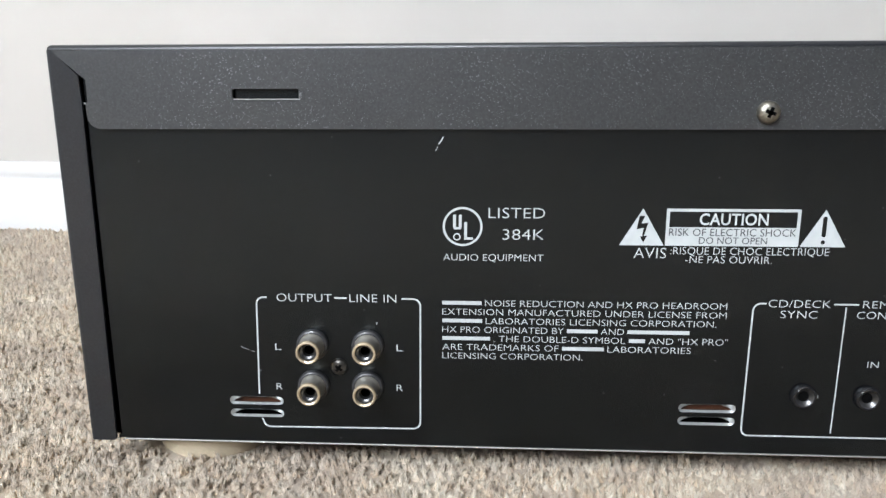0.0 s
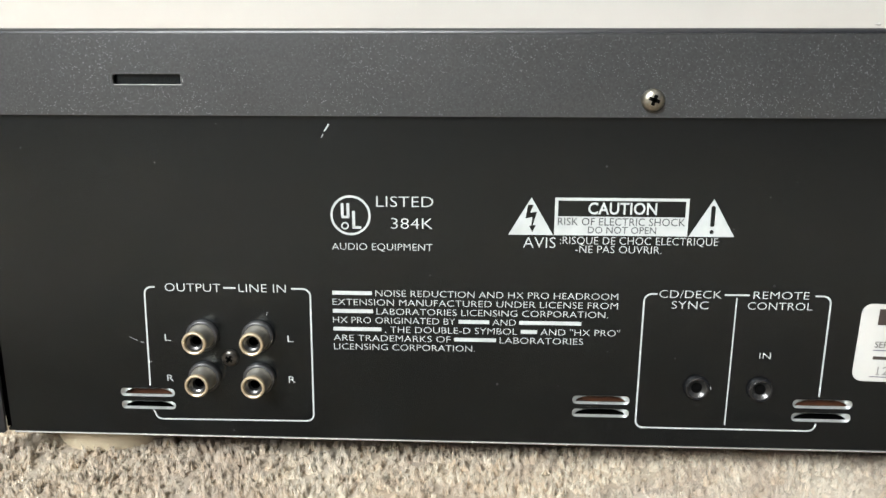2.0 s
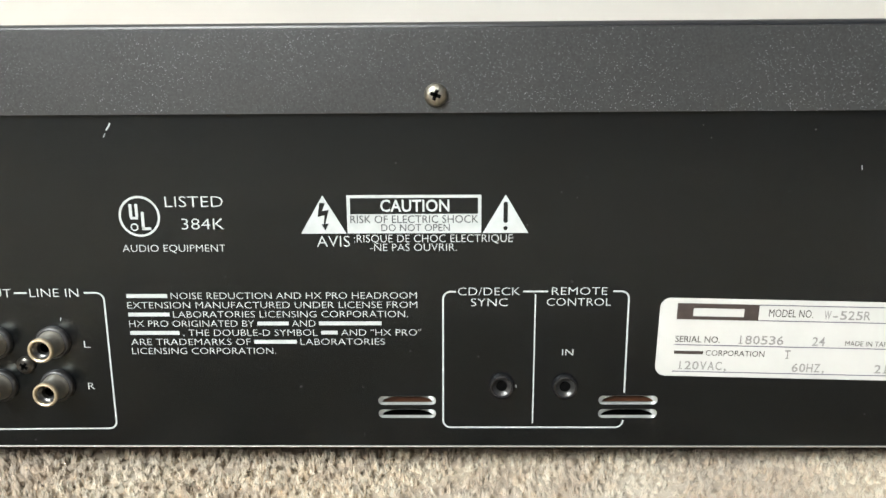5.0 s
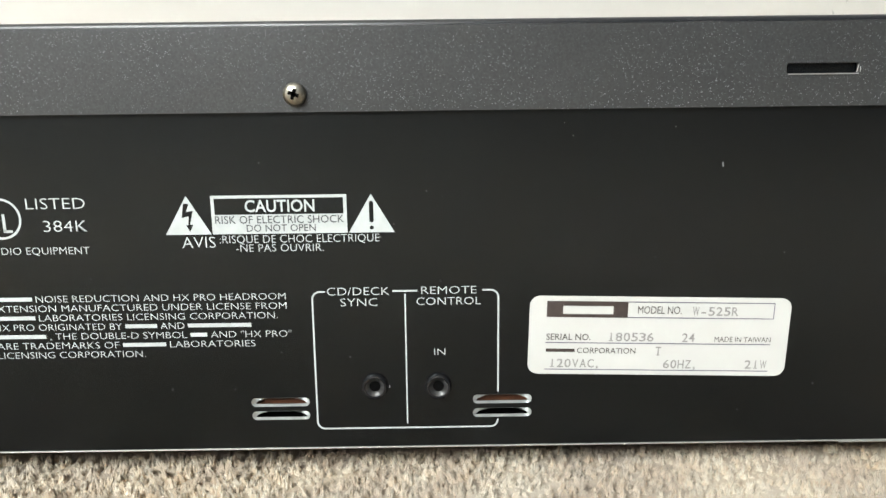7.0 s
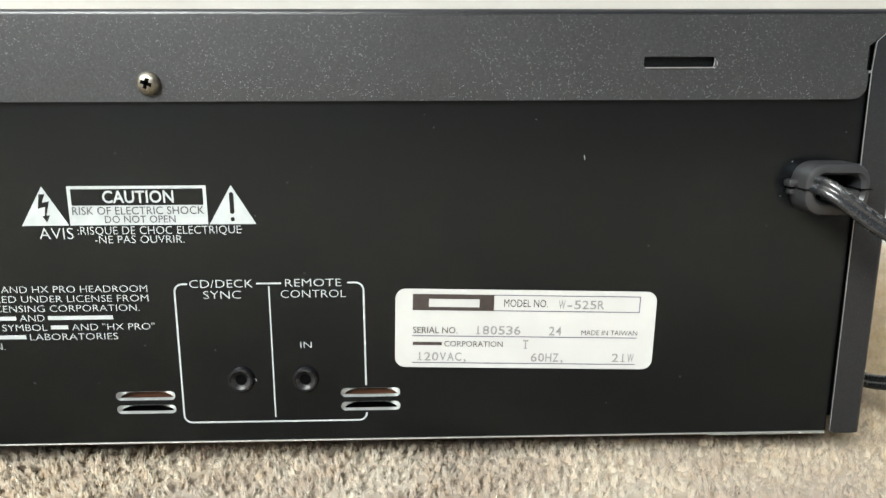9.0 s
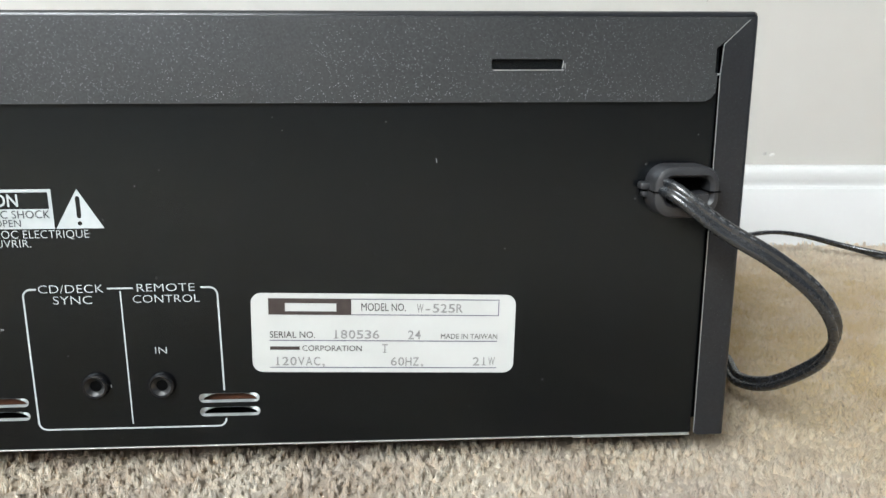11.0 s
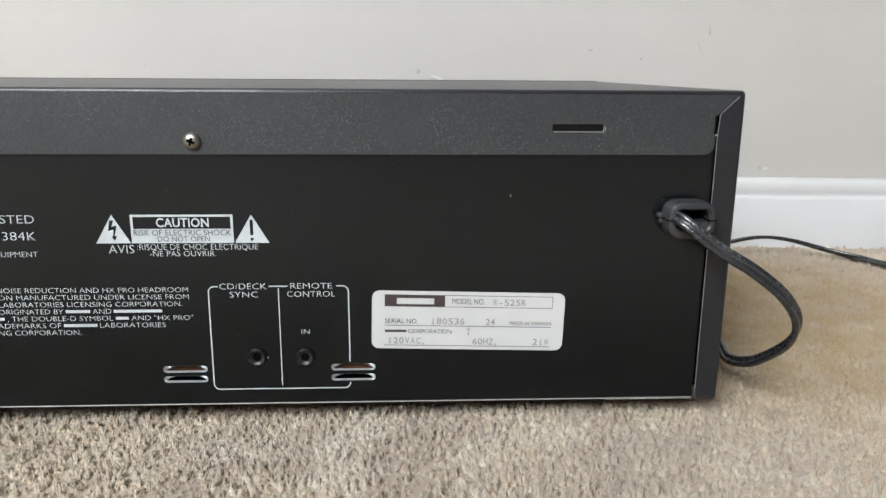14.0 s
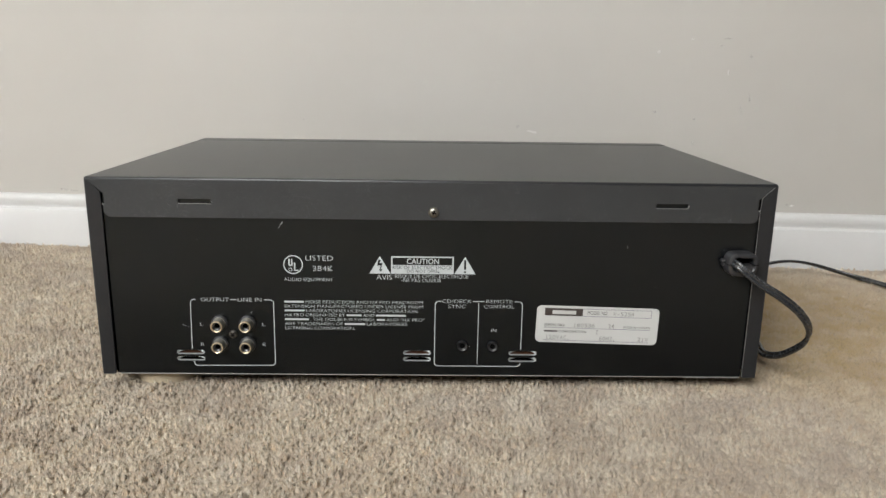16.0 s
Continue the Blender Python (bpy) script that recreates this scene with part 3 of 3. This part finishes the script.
lettering("OUTPUT", -0.1508, -0.1326, 0.0664, 0.0691, panel)
lettering("LINE IN", -0.1268, -0.1115, 0.0665, 0.0692, panel)
for ch, x, z in (("L", -0.1522, 0.0495), ("L", -0.1117, 0.0498), ("R", -0.1525, 0.0354), ("R", -0.1119, 0.0357)):
    lettering(ch, x, x + 0.0021, z, z + 0.0023, panel)
lettering("CD/DECK", 0.0063, 0.0254, 0.0667, 0.0692, panel)
lettering("SYNC", 0.0103, 0.0217, 0.0632, 0.0657, panel)
lettering("REMOTE", 0.0352, 0.0522, 0.0668, 0.0692, panel)
lettering("CONTROL", 0.0337, 0.0535, 0.0633, 0.0657, panel)
lettering("IN", 0.0389, 0.0424, 0.0470, 0.0491, panel)

# scratches and nicks in the paint
for pts, w in (([(-0.0961, 0.1198), (-0.0966, 0.1188), (-0.0975, 0.1176)], 0.00045), ([(-0.0978, 0.1168), (-0.0985, 0.1156)], 0.0002), ([(-0.164, 0.0507), (-0.1612, 0.0494)], 0.00014), ([(-0.1603, 0.0490), (-0.1592, 0.0488)], 0.00016),
               ([(-0.1179, 0.0598), (-0.1182, 0.0588)], 0.0002), ([(0.1252, 0.1062), (0.1254, 0.1048)], 0.0002), ([(-0.1577, 0.0423), (-0.1573, 0.0421)], 0.0003), ([(0.0246, 0.0372), (0.0247, 0.0362)], 0.0003)):
    part("scratch", stroke(bmesh.new(), pts, w, -0.0001), INK, panel)


def phono_jack(cx, cz):
    jack = new("phono_jack")
    jack.parent = deck
    jack["label"] = "nickel phono jack with a black collar"
    part("collar", lathe(bmesh.new(), cx, cz, [(0.0053, 0.0), (0.0053, -0.0010), (0.0051, -0.0015), (0.0046, -0.0018), (0.0043, -0.0018), (0.0043, 0.0)]), PLASTIC, jack, smooth=True)
    part("barrel", lathe(bmesh.new(), cx, cz, [(0.0042, -0.0010), (0.0042, -0.0019), (0.0039, -0.0024), (0.00375, -0.0030), (0.00375, -0.0068), (0.00385, -0.0072)]), STEEL, jack, smooth=True)
    part("rim", lathe(bmesh.new(), cx, cz, [(0.00375, -0.0068), (0.0039, -0.0074), (0.00390, -0.0079), (0.0037, -0.0083), (0.0033, -0.0084), (0.0030, -0.0082), (0.0029, -0.0076), (0.0029, -0.0068)]), NICKEL, jack, "bright warm nickel rim", smooth=True)
    part("insulator", lathe(bmesh.new(), cx, cz, [(0.0030, -0.0076), (0.0027, -0.0070), (0.0023, -0.0066), (0.0019, -0.0064), (0.0016, -0.0050)]), DARK_CHROME, jack, smooth=True)
    # black cup paints the shade in the jack's bore
    part("socket_shade", lathe(bmesh.new(), cx, cz, [(0.0018, -0.0054), (0.0017, -0.0020), (0.0, -0.0018)]), HOLE, jack)


for cx, cz in ((-0.1395, 0.0517), (-0.1212, 0.0517), (-0.1397, 0.0373), (-0.1215, 0.0372)):
    phono_jack(cx, cz)


def cross_screw(name, cx, cz, y, rad, rise, mat, label, turn):
    s = part(name, lathe(bmesh.new(), cx, cz, [(rad, y), (rad * 0.98, y - rise * 0.35), (rad * 0.86, y - rise * 0.7), (rad * 0.6, y - rise * 0.92), (rad * 0.3, y - rise), (0, y - rise)], 28), mat, deck, label, True)
    # two black bars, slightly proud, paint the recess's shade
    bm = bmesh.new()
    for k in range(2):
        m = pose(cx, y - rise * 0.82, cz, 0, turn + 90 * k, 0)
        made = bmesh.ops.create_cube(bm, size=1.0, matrix=m @ Matrix.Diagonal((rad * 0.92, rise * 0.44, rad * 0.31, 1)))
    part("cross_recess", bm, HOLE, s)
    return s


cross_screw("cover_screw", 0.0, 0.1273, -0.0015, 0.0034, 0.0024, SCREW_METAL, "dark bronze cross-head screw", 20)
cross_screw("jack_screw", -0.1309, 0.0441, 0.0, 0.0029, 0.0017, SCREW_BLACK, "black cross-head screw between the jacks", 35)


def mini_jack(cx, cz):
    jack = part("mini_jack", lathe(bmesh.new(), cx, cz, [(0.0041, 0.0), (0.0041, -0.0008), (0.0039, -0.0015), (0.0035, -0.0019), (0.0031, -0.0018), (0.0029, -0.0014)], 32), GLOSS_PLASTIC, deck, "black plastic miniature jack socket", True)
    part("contact_sleeve", lathe(bmesh.new(), cx, cz, [(0.0030, -0.0016), (0.0027, -0.0012), (0.0020, -0.0008), (0.0017, -0.0002)], 28), DARK_CHROME, jack, "dark shiny metal sleeve", True)
    # black disc on the panel paints the unlit hole
    part("socket_hole", lathe(bmesh.new(), cx, cz, [(0.0018, -0.0003), (0.0, -0.0003)], 24), HOLE, jack)


mini_jack(0.0201, 0.0369)
mini_jack(0.0401, 0.0367)

# rating sticker, set a little askew
label = part("rating_label", plate(bmesh.new(), [rounded(0, 0.0811, -0.0255, 0, 0.0032, 6)], -0.0001, 0.00008), STICKER, deck, "white paper rating sticker with typed figures")
label.matrix_world = pose(0.0687, -0.0001, 0.0659, 0, 1.45, 0)
LY = -0.0002


def on_label(body, x0, x1, z0, z1, mat=STICKER_INK, bold=0.0, spacing=1.0):
    lettering(body, x0, x1, z0, z1, label, mat, LY, bold, spacing)


def typed(body, x0, x1, z0, z1):
    """Evenly pitched typewriter figures."""
    bm = bmesh.new()
    pitch = (x1 - x0) / (len(body) - 0.12)
    for i, ch in enumerate(body):
        if ch == " ":
            continue
        a = x0 + i * pitch
        if ch in ",-":
            words_into(bm, ch, a + 0.1 * pitch, a + (0.42 if ch == "," else 0.72) * pitch, z0, z1, LY, 0.012)
        else:
            words_into(bm, ch, a + (0.24 if ch == "1" else 0), a + 0.84 * pitch, z0, z1, LY, 0.012) if ch != "1" else words_into(bm, ch, a + 0.33 * pitch, a + 0.50 * pitch, z0, z1, LY, 0.0)
        if ch in "1T":
            bar_into(bm, a + 0.14 * pitch, a + 0.70 * pitch, z0, z0 + 0.10 * (z1 - z0), LY)
    return part("lettering", bm, TYPED_INK, label)


bm = bmesh.new()
plate(bm, [[(0.0053, -0.0016), (0.0053, -0.0068), (0.0304, -0.0068), (0.0304, -0.0016)], [(0.0103, -0.0031), (0.0259, -0.0031), (0.0259, -0.0057), (0.0103, -0.0057)]], LY, 0)
part("maker_block", bm, STICKER_INK, label, "dark block with a plain pale bar")
bm = bmesh.new()
for ends in ([(0.0304, -0.0017), (0.0759, -0.0017)], [(0.0758, -0.0017), (0.0758, -0.0067)], [(0.0304, -0.0067), (0.0759, -0.0067)]):
    stroke(bm, ends, 0.00028, LY)
for z in (-0.0151, -0.0239):
    stroke(bm, [(0.0053, z), (0.0757, z)], 0.0003, LY)
part("printed_rule", bm, LINE_INK, label)
on_label("MODEL NO.", 0.0335, 0.0471, -0.0054, -0.0030)
typed("W-525R", 0.0505, 0.0648, -0.0058, -0.0031)
on_label("SERIAL NO.", 0.0055, 0.0193, -0.0142, -0.0122, bold=0.005)
typed("180536", 0.0247, 0.0391, -0.0144, -0.0117)
typed("24", 0.0479, 0.0519, -0.0145, -0.0117)
on_label("MADE IN TAIWAN", 0.0581, 0.0757, -0.0143, -0.0127)
text_line((5, "CORPORATION"), 0.0055, 0.0336, -0.0185, -0.0167, label, STICKER_INK, LY, 0.0)
typed("T", 0.0399, 0.0417, -0.0190, -0.0162)
typed("120VAC,", 0.0067, 0.0233, -0.0232, -0.0205)
typed("60HZ,", 0.0426, 0.0538, -0.0232, -0.0205)
typed("21W", 0.0683, 0.0753, -0.0231, -0.0204)

# strain relief bushing
bushing = new("strain_relief")
bushing.parent = deck
bushing["label"] = "black moulded plastic cord bushing"


def shell(bm, outer, inner, y0, y1, bevel):
    """A rounded tube wall from y0 out to y1, hollow inside."""
    steps = [(outer, y0, 0), (outer, y1 + bevel, 0), (outer, y1 + 0.3 * bevel, -0.3 * bevel), (outer, y1, -bevel), (inner, y1, bevel * 0.6), (inner, y1 + bevel * 0.6, 0), (inner, -0.0008, 0)]
    cx, cz = sum(p[0] for p in outer) / len(outer), sum(p[1] for p in outer) / len(outer)
    rows = []
    for lp, y, grow in steps:
        row = []
        for x, z in lp:
            d = math.hypot(x - cx, z - cz)
            row.append(bm.verts.new((x + grow * (x - cx) / d, y, z + grow * (z - cz) / d)))
        rows.append(row)
    for ra, rb in zip(rows, rows[1:]):
        for k in range(len(ra)):
            bm.faces.new((ra[k - 1], ra[k], rb[k], rb[k - 1]))
    bmesh.ops.recalc_face_normals(bm, faces=bm.faces[:])
    return bm


BX0, BX1, BZ0, BZ1 = 0.1880, 0.2076, 0.0888, 0.1042
BZM = 0.0966
part("collar", shell(bmesh.new(), rounded(BX0, BX1, BZ0, BZ1, 0.0056, 7), rounded(BX0 + 0.0037, BX1 - 0.0028, BZ0 + 0.0040, BZ1 - 0.0034, 0.0024, 7), -0.0002, -0.0092, 0.0017), PLASTIC, bushing, smooth=True)
# black plate paints the shade at the back of the bushing
part("cavity", plate(bmesh.new(), [rounded(BX0 + 0.0036, BX1 - 0.0024, BZ0 + 0.0036, BZ1 - 0.0034, 0.0022, 5)], -0.0012, 0.0005), HOLE, bushing)
for x0, x1 in ((BX0 - 0.0002, BX0 + 0.0046), (BX1 - 0.0034, BX1 + 0.0001)):
    part("split_line", box(bmesh.new(), x0, x1, -0.00935, -0.0020, BZM - 0.00015, BZM + 0.00018), HOLE, bushing)
bm = bmesh.new()  # wedge of the lower half that grips the cord
vs = [[bm.verts.new((x, y, z)) for x, z in ((0.1962, 0.0918), (0.2046, 0.0918), (0.2046, BZM - 0.0003), (0.2012, BZM - 0.0008), (0.1978, 0.0946))] for y in (-0.0086, -0.0012)]
for k in range(5):
    bm.faces.new((vs[0][k - 1], vs[0][k], vs[1][k], vs[1][k - 1]))
bm.faces.new(vs[0]), bm.faces.new(vs[1])
bmesh.ops.recalc_face_normals(bm, faces=bm.faces[:])
bmesh.ops.bevel(bm, geom=bm.edges[:], offset=0.0004, segments=2, affect="EDGES")
part("clamp_block", bm, PLASTIC, bushing, smooth=True)
bm = bmesh.new()
box(bm, BX0 - 0.0026, BX0 + 0.0006, -0.0046, -0.0004, BZM + 0.0001, BZM + 0.0024, 0.0008, 2)
box(bm, BX0 - 0.0016, BX0 + 0.0006, -0.0034, -0.0004, BZM - 0.0022, BZM - 0.0003, 0.0006, 2)
part("latch", bm, PLASTIC, bushing, smooth=True)

# front panel and feet
bm = bmesh.new()
box(bm, -0.2175, 0.2175, DEPTH + 0.0010, 0.2490, 0.0150, 0.1479, 0.0010, 2)
part("front_panel", bm, FRONT, deck, "black plastic front panel")
for cx in (-0.184, 0.184):
    for cy in (0.0295 if cx < 0 else 0.042, 0.205):
        bm = bmesh.new()
        lathe(bm, 0, 0, [(0.0, -0.0153), (0.0225, -0.0153), (0.0221, -0.0060), (0.0205, -0.0032), (0.0, -0.0030)], 36)
        bmesh.ops.transform(bm, matrix=Matrix.Translation((cx, cy, 0)) @ Matrix.Rotation(radians(-90), 4, "X"), verts=bm.verts[:])
        for v in bm.verts:
            v.co.z = abs(v.co.z)
        bmesh.ops.recalc_face_normals(bm, faces=bm.faces[:])
        part("foot", bm, FOOT, deck, "pale champagne plastic foot", True)

# ---- power cord: two moulded cores side by side ----
CORD = [(0.1908, -0.0045, 0.0978),
        (0.1926, -0.0136, 0.0973),
        (0.2042, -0.0199, 0.0880),
        (0.2174, -0.0252, 0.0800),
        (0.2290, -0.0275, 0.0706),
        (0.2372, -0.0245, 0.0595),
        (0.2406, -0.0155, 0.0475),
        (0.2403, -0.0012, 0.0359),
        (0.2397, 0.0162, 0.0254),
        (0.2394, 0.0361, 0.0192),
        (0.2425, 0.0564, 0.0197),
        (0.2420, 0.0800, 0.0190), (0.2480, 0.1300, 0.0130), (0.2620, 0.1850, 0.0120), (0.2920, 0.2350, 0.0130), (0.3280, 0.2680, 0.0180),
        (0.3540, 0.2840, 0.0205), (0.3780, 0.2880, 0.0222), (0.4010, 0.2870, 0.0195), (0.4250, 0.2790, 0.0138), (0.4430, 0.2640, 0.0105), (0.4560, 0.2380, 0.0105), (0.4750, 0.2000, 0.0105), (0.5500, 0.1500, 0.0105), (0.6600, 0.1200, 0.0105)]


def smooth_path(points, n):
    p = [Vector(c) for c in points]
    p = [2 * p[0] - p[1]] + p + [2 * p[-1] - p[-2]]
    out = []
    for i in range(1, len(p) - 2):
        for k in range(n):
            s = k / n
            out.append(0.5 * (2 * p[i] + (p[i + 1] - p[i - 1]) * s + (2 * p[i - 1] - 5 * p[i] + 4 * p[i + 1] - p[i + 2]) * s * s + (3 * p[i] - p[i - 1] - 3 * p[i + 1] + p[i + 2]) * s ** 3))
    return out + [p[-2]]


def cord_section(n=12):
    """A figure of eight: two round cores with a web between them."""
    r, d = 0.00142, 0.00132
    right = [(d + r * math.cos(radians(a)), r * math.sin(radians(a))) for a in np.linspace(-140, 140, n)]
    return right + [(-x, -y) for x, y in right]


path = smooth_path(CORD, 10)
section = cord_section()
bm = bmesh.new()
wide = Vector((0.35, 0.0, 1.0)).normalized()
rows = []
for i, c in enumerate(path):
    along = (path[min(i + 1, len(path) - 1)] - path[max(i - 1, 0)]).normalized()
    share = i / len(path)
    lean = Vector((0.45, 0.25, 1.0)) if share < 0.34 else Vector((0.45, 0.25, 1.0)).lerp(Vector((0.6, -0.8, 0.15)), min(1, (share - 0.34) / 0.12))
    wide = (lean - along * lean.dot(along)).normalized()
    flat = along.cross(wide)
    rows.append([bm.verts.new(c + wide * u + flat * v) for u, v in section])
for ra, rb in zip(rows, rows[1:]):
    for k in range(len(section)):
        bm.faces.new((ra[k - 1], ra[k], rb[k], rb[k - 1]))
bm.faces.new(rows[0]), bm.faces.new(rows[-1])
bmesh.ops.recalc_face_normals(bm, faces=bm.faces[:])
cord = part("power_cord", bm, RUBBER, smooth=True)
for i in list(range(9, 26, 2)) + list(range(36, 58, 2)):
    c, along = path[i], (path[i + 1] - path[i - 1]).normalized()
    lean = Vector((0.45, 0.25, 1.0))
    wide = (lean - along * lean.dot(along)).normalized()
    flat = along.cross(wide)
    flat = -flat if flat.y > 0 else flat
    mid, side = c + wide * 0.00165 + flat * 0.00141, (wide * 0.9 - flat * 0.35).normalized()
    bm = bmesh.new()
    bm.faces.new([bm.verts.new(mid + along * u + side * v) for u, v in ((-0.0008, -0.00022), (0.0008, -0.00022), (0.0008, 0.00022), (-0.0008, 0.00022))])
    part("printed_bar", bm, CORD_PRINT, cord)
tagged(cord, "black two-core power cord looping onto the carpet", "power cord")

# ---- carpet pile ----
def fast_mesh(name, verts, faces, mat):
    me = bpy.data.meshes.new(name)
    me.vertices.add(len(verts))
    me.vertices.foreach_set("co", verts.astype(np.float32).ravel())
    me.loops.add(faces.size)
    me.loops.foreach_set("vertex_index", faces.astype(np.int32).ravel())
    me.polygons.add(len(faces))
    me.polygons.foreach_set("loop_start", np.arange(len(faces), dtype=np.int32) * 3)
    me.update()
    me.validate()
    me.shade_smooth()
    me.materials.append(mat)
    return new(name, me)


def cones(x, y, z0, tall, girth, lean, turn, levels, sides, rough, rng):
    """Tapered yarn ends: rings of (height share, girth share, lean share) closed by a tip."""
    n, per = x.size, sides * len(levels) + 1
    spin = rng.uniform(0, 2 * np.pi, n)
    v = np.zeros((n, per, 3), np.float32)
    for j, (h, w, s) in enumerate(levels):
        for k in range(sides):
            a, rad = spin + 2 * np.pi * k / sides + 0.5 * j, girth * w * rng.uniform(1 - rough, 1 + rough, n)
            v[:, j * sides + k, 0] = x + lean * s * np.cos(turn) + rad * np.cos(a)
            v[:, j * sides + k, 1] = y + lean * s * np.sin(turn) + rad * np.sin(a)
            v[:, j * sides + k, 2] = z0 + tall * h * (1 + (0.10 * rng.normal(0, 1, n) if j else 0))
    v[:, -1, 0], v[:, -1, 1], v[:, -1, 2] = x + lean * np.cos(turn), y + lean * np.sin(turn), z0 + tall
    tri = []
    for j in range(len(levels) - 1):
        for k in range(sides):
            a, b, c, d = j * sides + k, j * sides + (k + 1) % sides, (j + 1) * sides + (k + 1) % sides, (j + 1) * sides + k
            tri += [(a, b, c), (a, c, d)]
    top = (len(levels) - 1) * sides
    tri += [(top + k, top + (k + 1) % sides, per - 1) for k in range(sides)]
    faces = np.array(tri, np.int32)[None] + (np.arange(n, dtype=np.int32) * per)[:, None, None]
    return v.reshape(-1, 3), faces.reshape(-1, 3)


def wander(x, y, seed, size):
    """A smooth uneven field between about -1 and 1, with swells of the given size in metres."""
    rng = np.random.default_rng(seed)
    total = np.zeros_like(x)
    for _ in range(7):
        a, w, ph = rng.uniform(0, 2 * np.pi), 2 * np.pi / (size * rng.uniform(0.7, 1.6)), rng.uniform(0, 2 * np.pi)
        total += np.sin(w * (x * np.cos(a) + y * np.sin(a)) + ph)
    return total / 2.6


def carpet_pile():
    rng = np.random.default_rng(7)
    step = 0.0029
    xs, ys = np.arange(-0.57, 0.57, step), np.arange(-0.16, 0.42, step * 0.9)
    gx, gy = np.meshgrid(xs, ys)
    gx = gx + (np.arange(len(ys)) % 2)[:, None] * step / 2
    x, y = gx.ravel(), gy.ravel()
    x, y = x + rng.normal(0, 0.00055, x.size), y + rng.normal(0, 0.00055, x.size)
    keep = (y < 0.3535 - 0.0842 * x) & ~((np.abs(x) < 0.195) & (y > 0.075) & (y < 0.24)) & (np.abs(x) < 0.42 + 0.75 * y)
    x, y = x[keep], y[keep]
    n = x.size
    # the pile lies in brushed patches, and neighbouring yarn ends gather in clumps that part from one another
    patch, fine, clump, knot = wander(x, y, 3, 0.085), wander(x, y, 4, 0.030), wander(x, y, 5, 0.0105), wander(x, y, 8, 0.0048)
    turn = 1.3 + 1.5 * patch + 1.2 * fine + 1.1 * wander(x, y, 6, 0.010) + rng.normal(0, 0.9, n)
    lean = np.clip(0.0010 + 0.0006 * fine + rng.normal(0, 0.0006, n), 0.0, 0.0026)
    tall = 0.0080 + 0.0004 * patch + 0.0005 * fine + 0.0010 * clump + 0.0012 * knot + rng.normal(0, 0.00032, n)
    # the feet press the pile down
    for cx in (-0.184, 0.184):
        for cy in (0.0295 if cx < 0 else 0.042, 0.205):
            d = np.hypot(x - cx, y - cy)
            tall = np.where(d < 0.0245, np.minimum(tall, 0.0028 + 0.0046 * np.clip((d - 0.0215) / 0.003, 0, 1)), tall)
    size = rng.uniform(0.0014, 0.0022, n)
    body = cones(x, y, 0.001, tall * 0.84 - 0.001, size * 0.9, lean, turn, ((0.45, 1.0, 0.3),), 5, 0.3, rng)
    # the yarn ends of each tuft close in to a fluffy rounded head
    many = 15
    fx, fy, ft, fs, fl, fd = (np.repeat(c, many) for c in (x, y, tall, size, lean, turn))
    m = fx.size
    way, out = rng.uniform(0, 2 * np.pi, m), np.sqrt(rng.uniform(0, 1, m))
    fx, fy = fx + fl * 0.6 * np.cos(fd) + 0.92 * fs * out * np.cos(way), fy + fl * 0.6 * np.sin(fd) + 0.92 * fs * out * np.sin(way)
    foot = ft * (0.66 - 0.20 * out)
    rise = ft * rng.uniform(0.20, 0.36, m) * (1.0 - 0.35 * out * out)
    tx = 0.4 * fl * np.cos(fd) - 0.35 * fs * out * np.cos(way) + rng.normal(0, 0.00055, m)
    ty = 0.4 * fl * np.sin(fd) - 0.35 * fs * out * np.sin(way) + rng.normal(0, 0.00055, m)
    ends = cones(fx, fy, foot, rise, rng.uniform(0.00042, 0.00070, m), np.hypot(tx, ty), np.arctan2(ty, tx), ((0.0, 1.0, 0.0),), 3, 0.2, rng)
    return fast_mesh("carpet_pile", np.concatenate((body[0], ends[0])), np.concatenate((body[1], ends[1] + len(body[0]))), PILE)


tagged(carpet_pile(), "beige cut-pile carpet with flecked tan tufts", "carpet", kind="stuff")
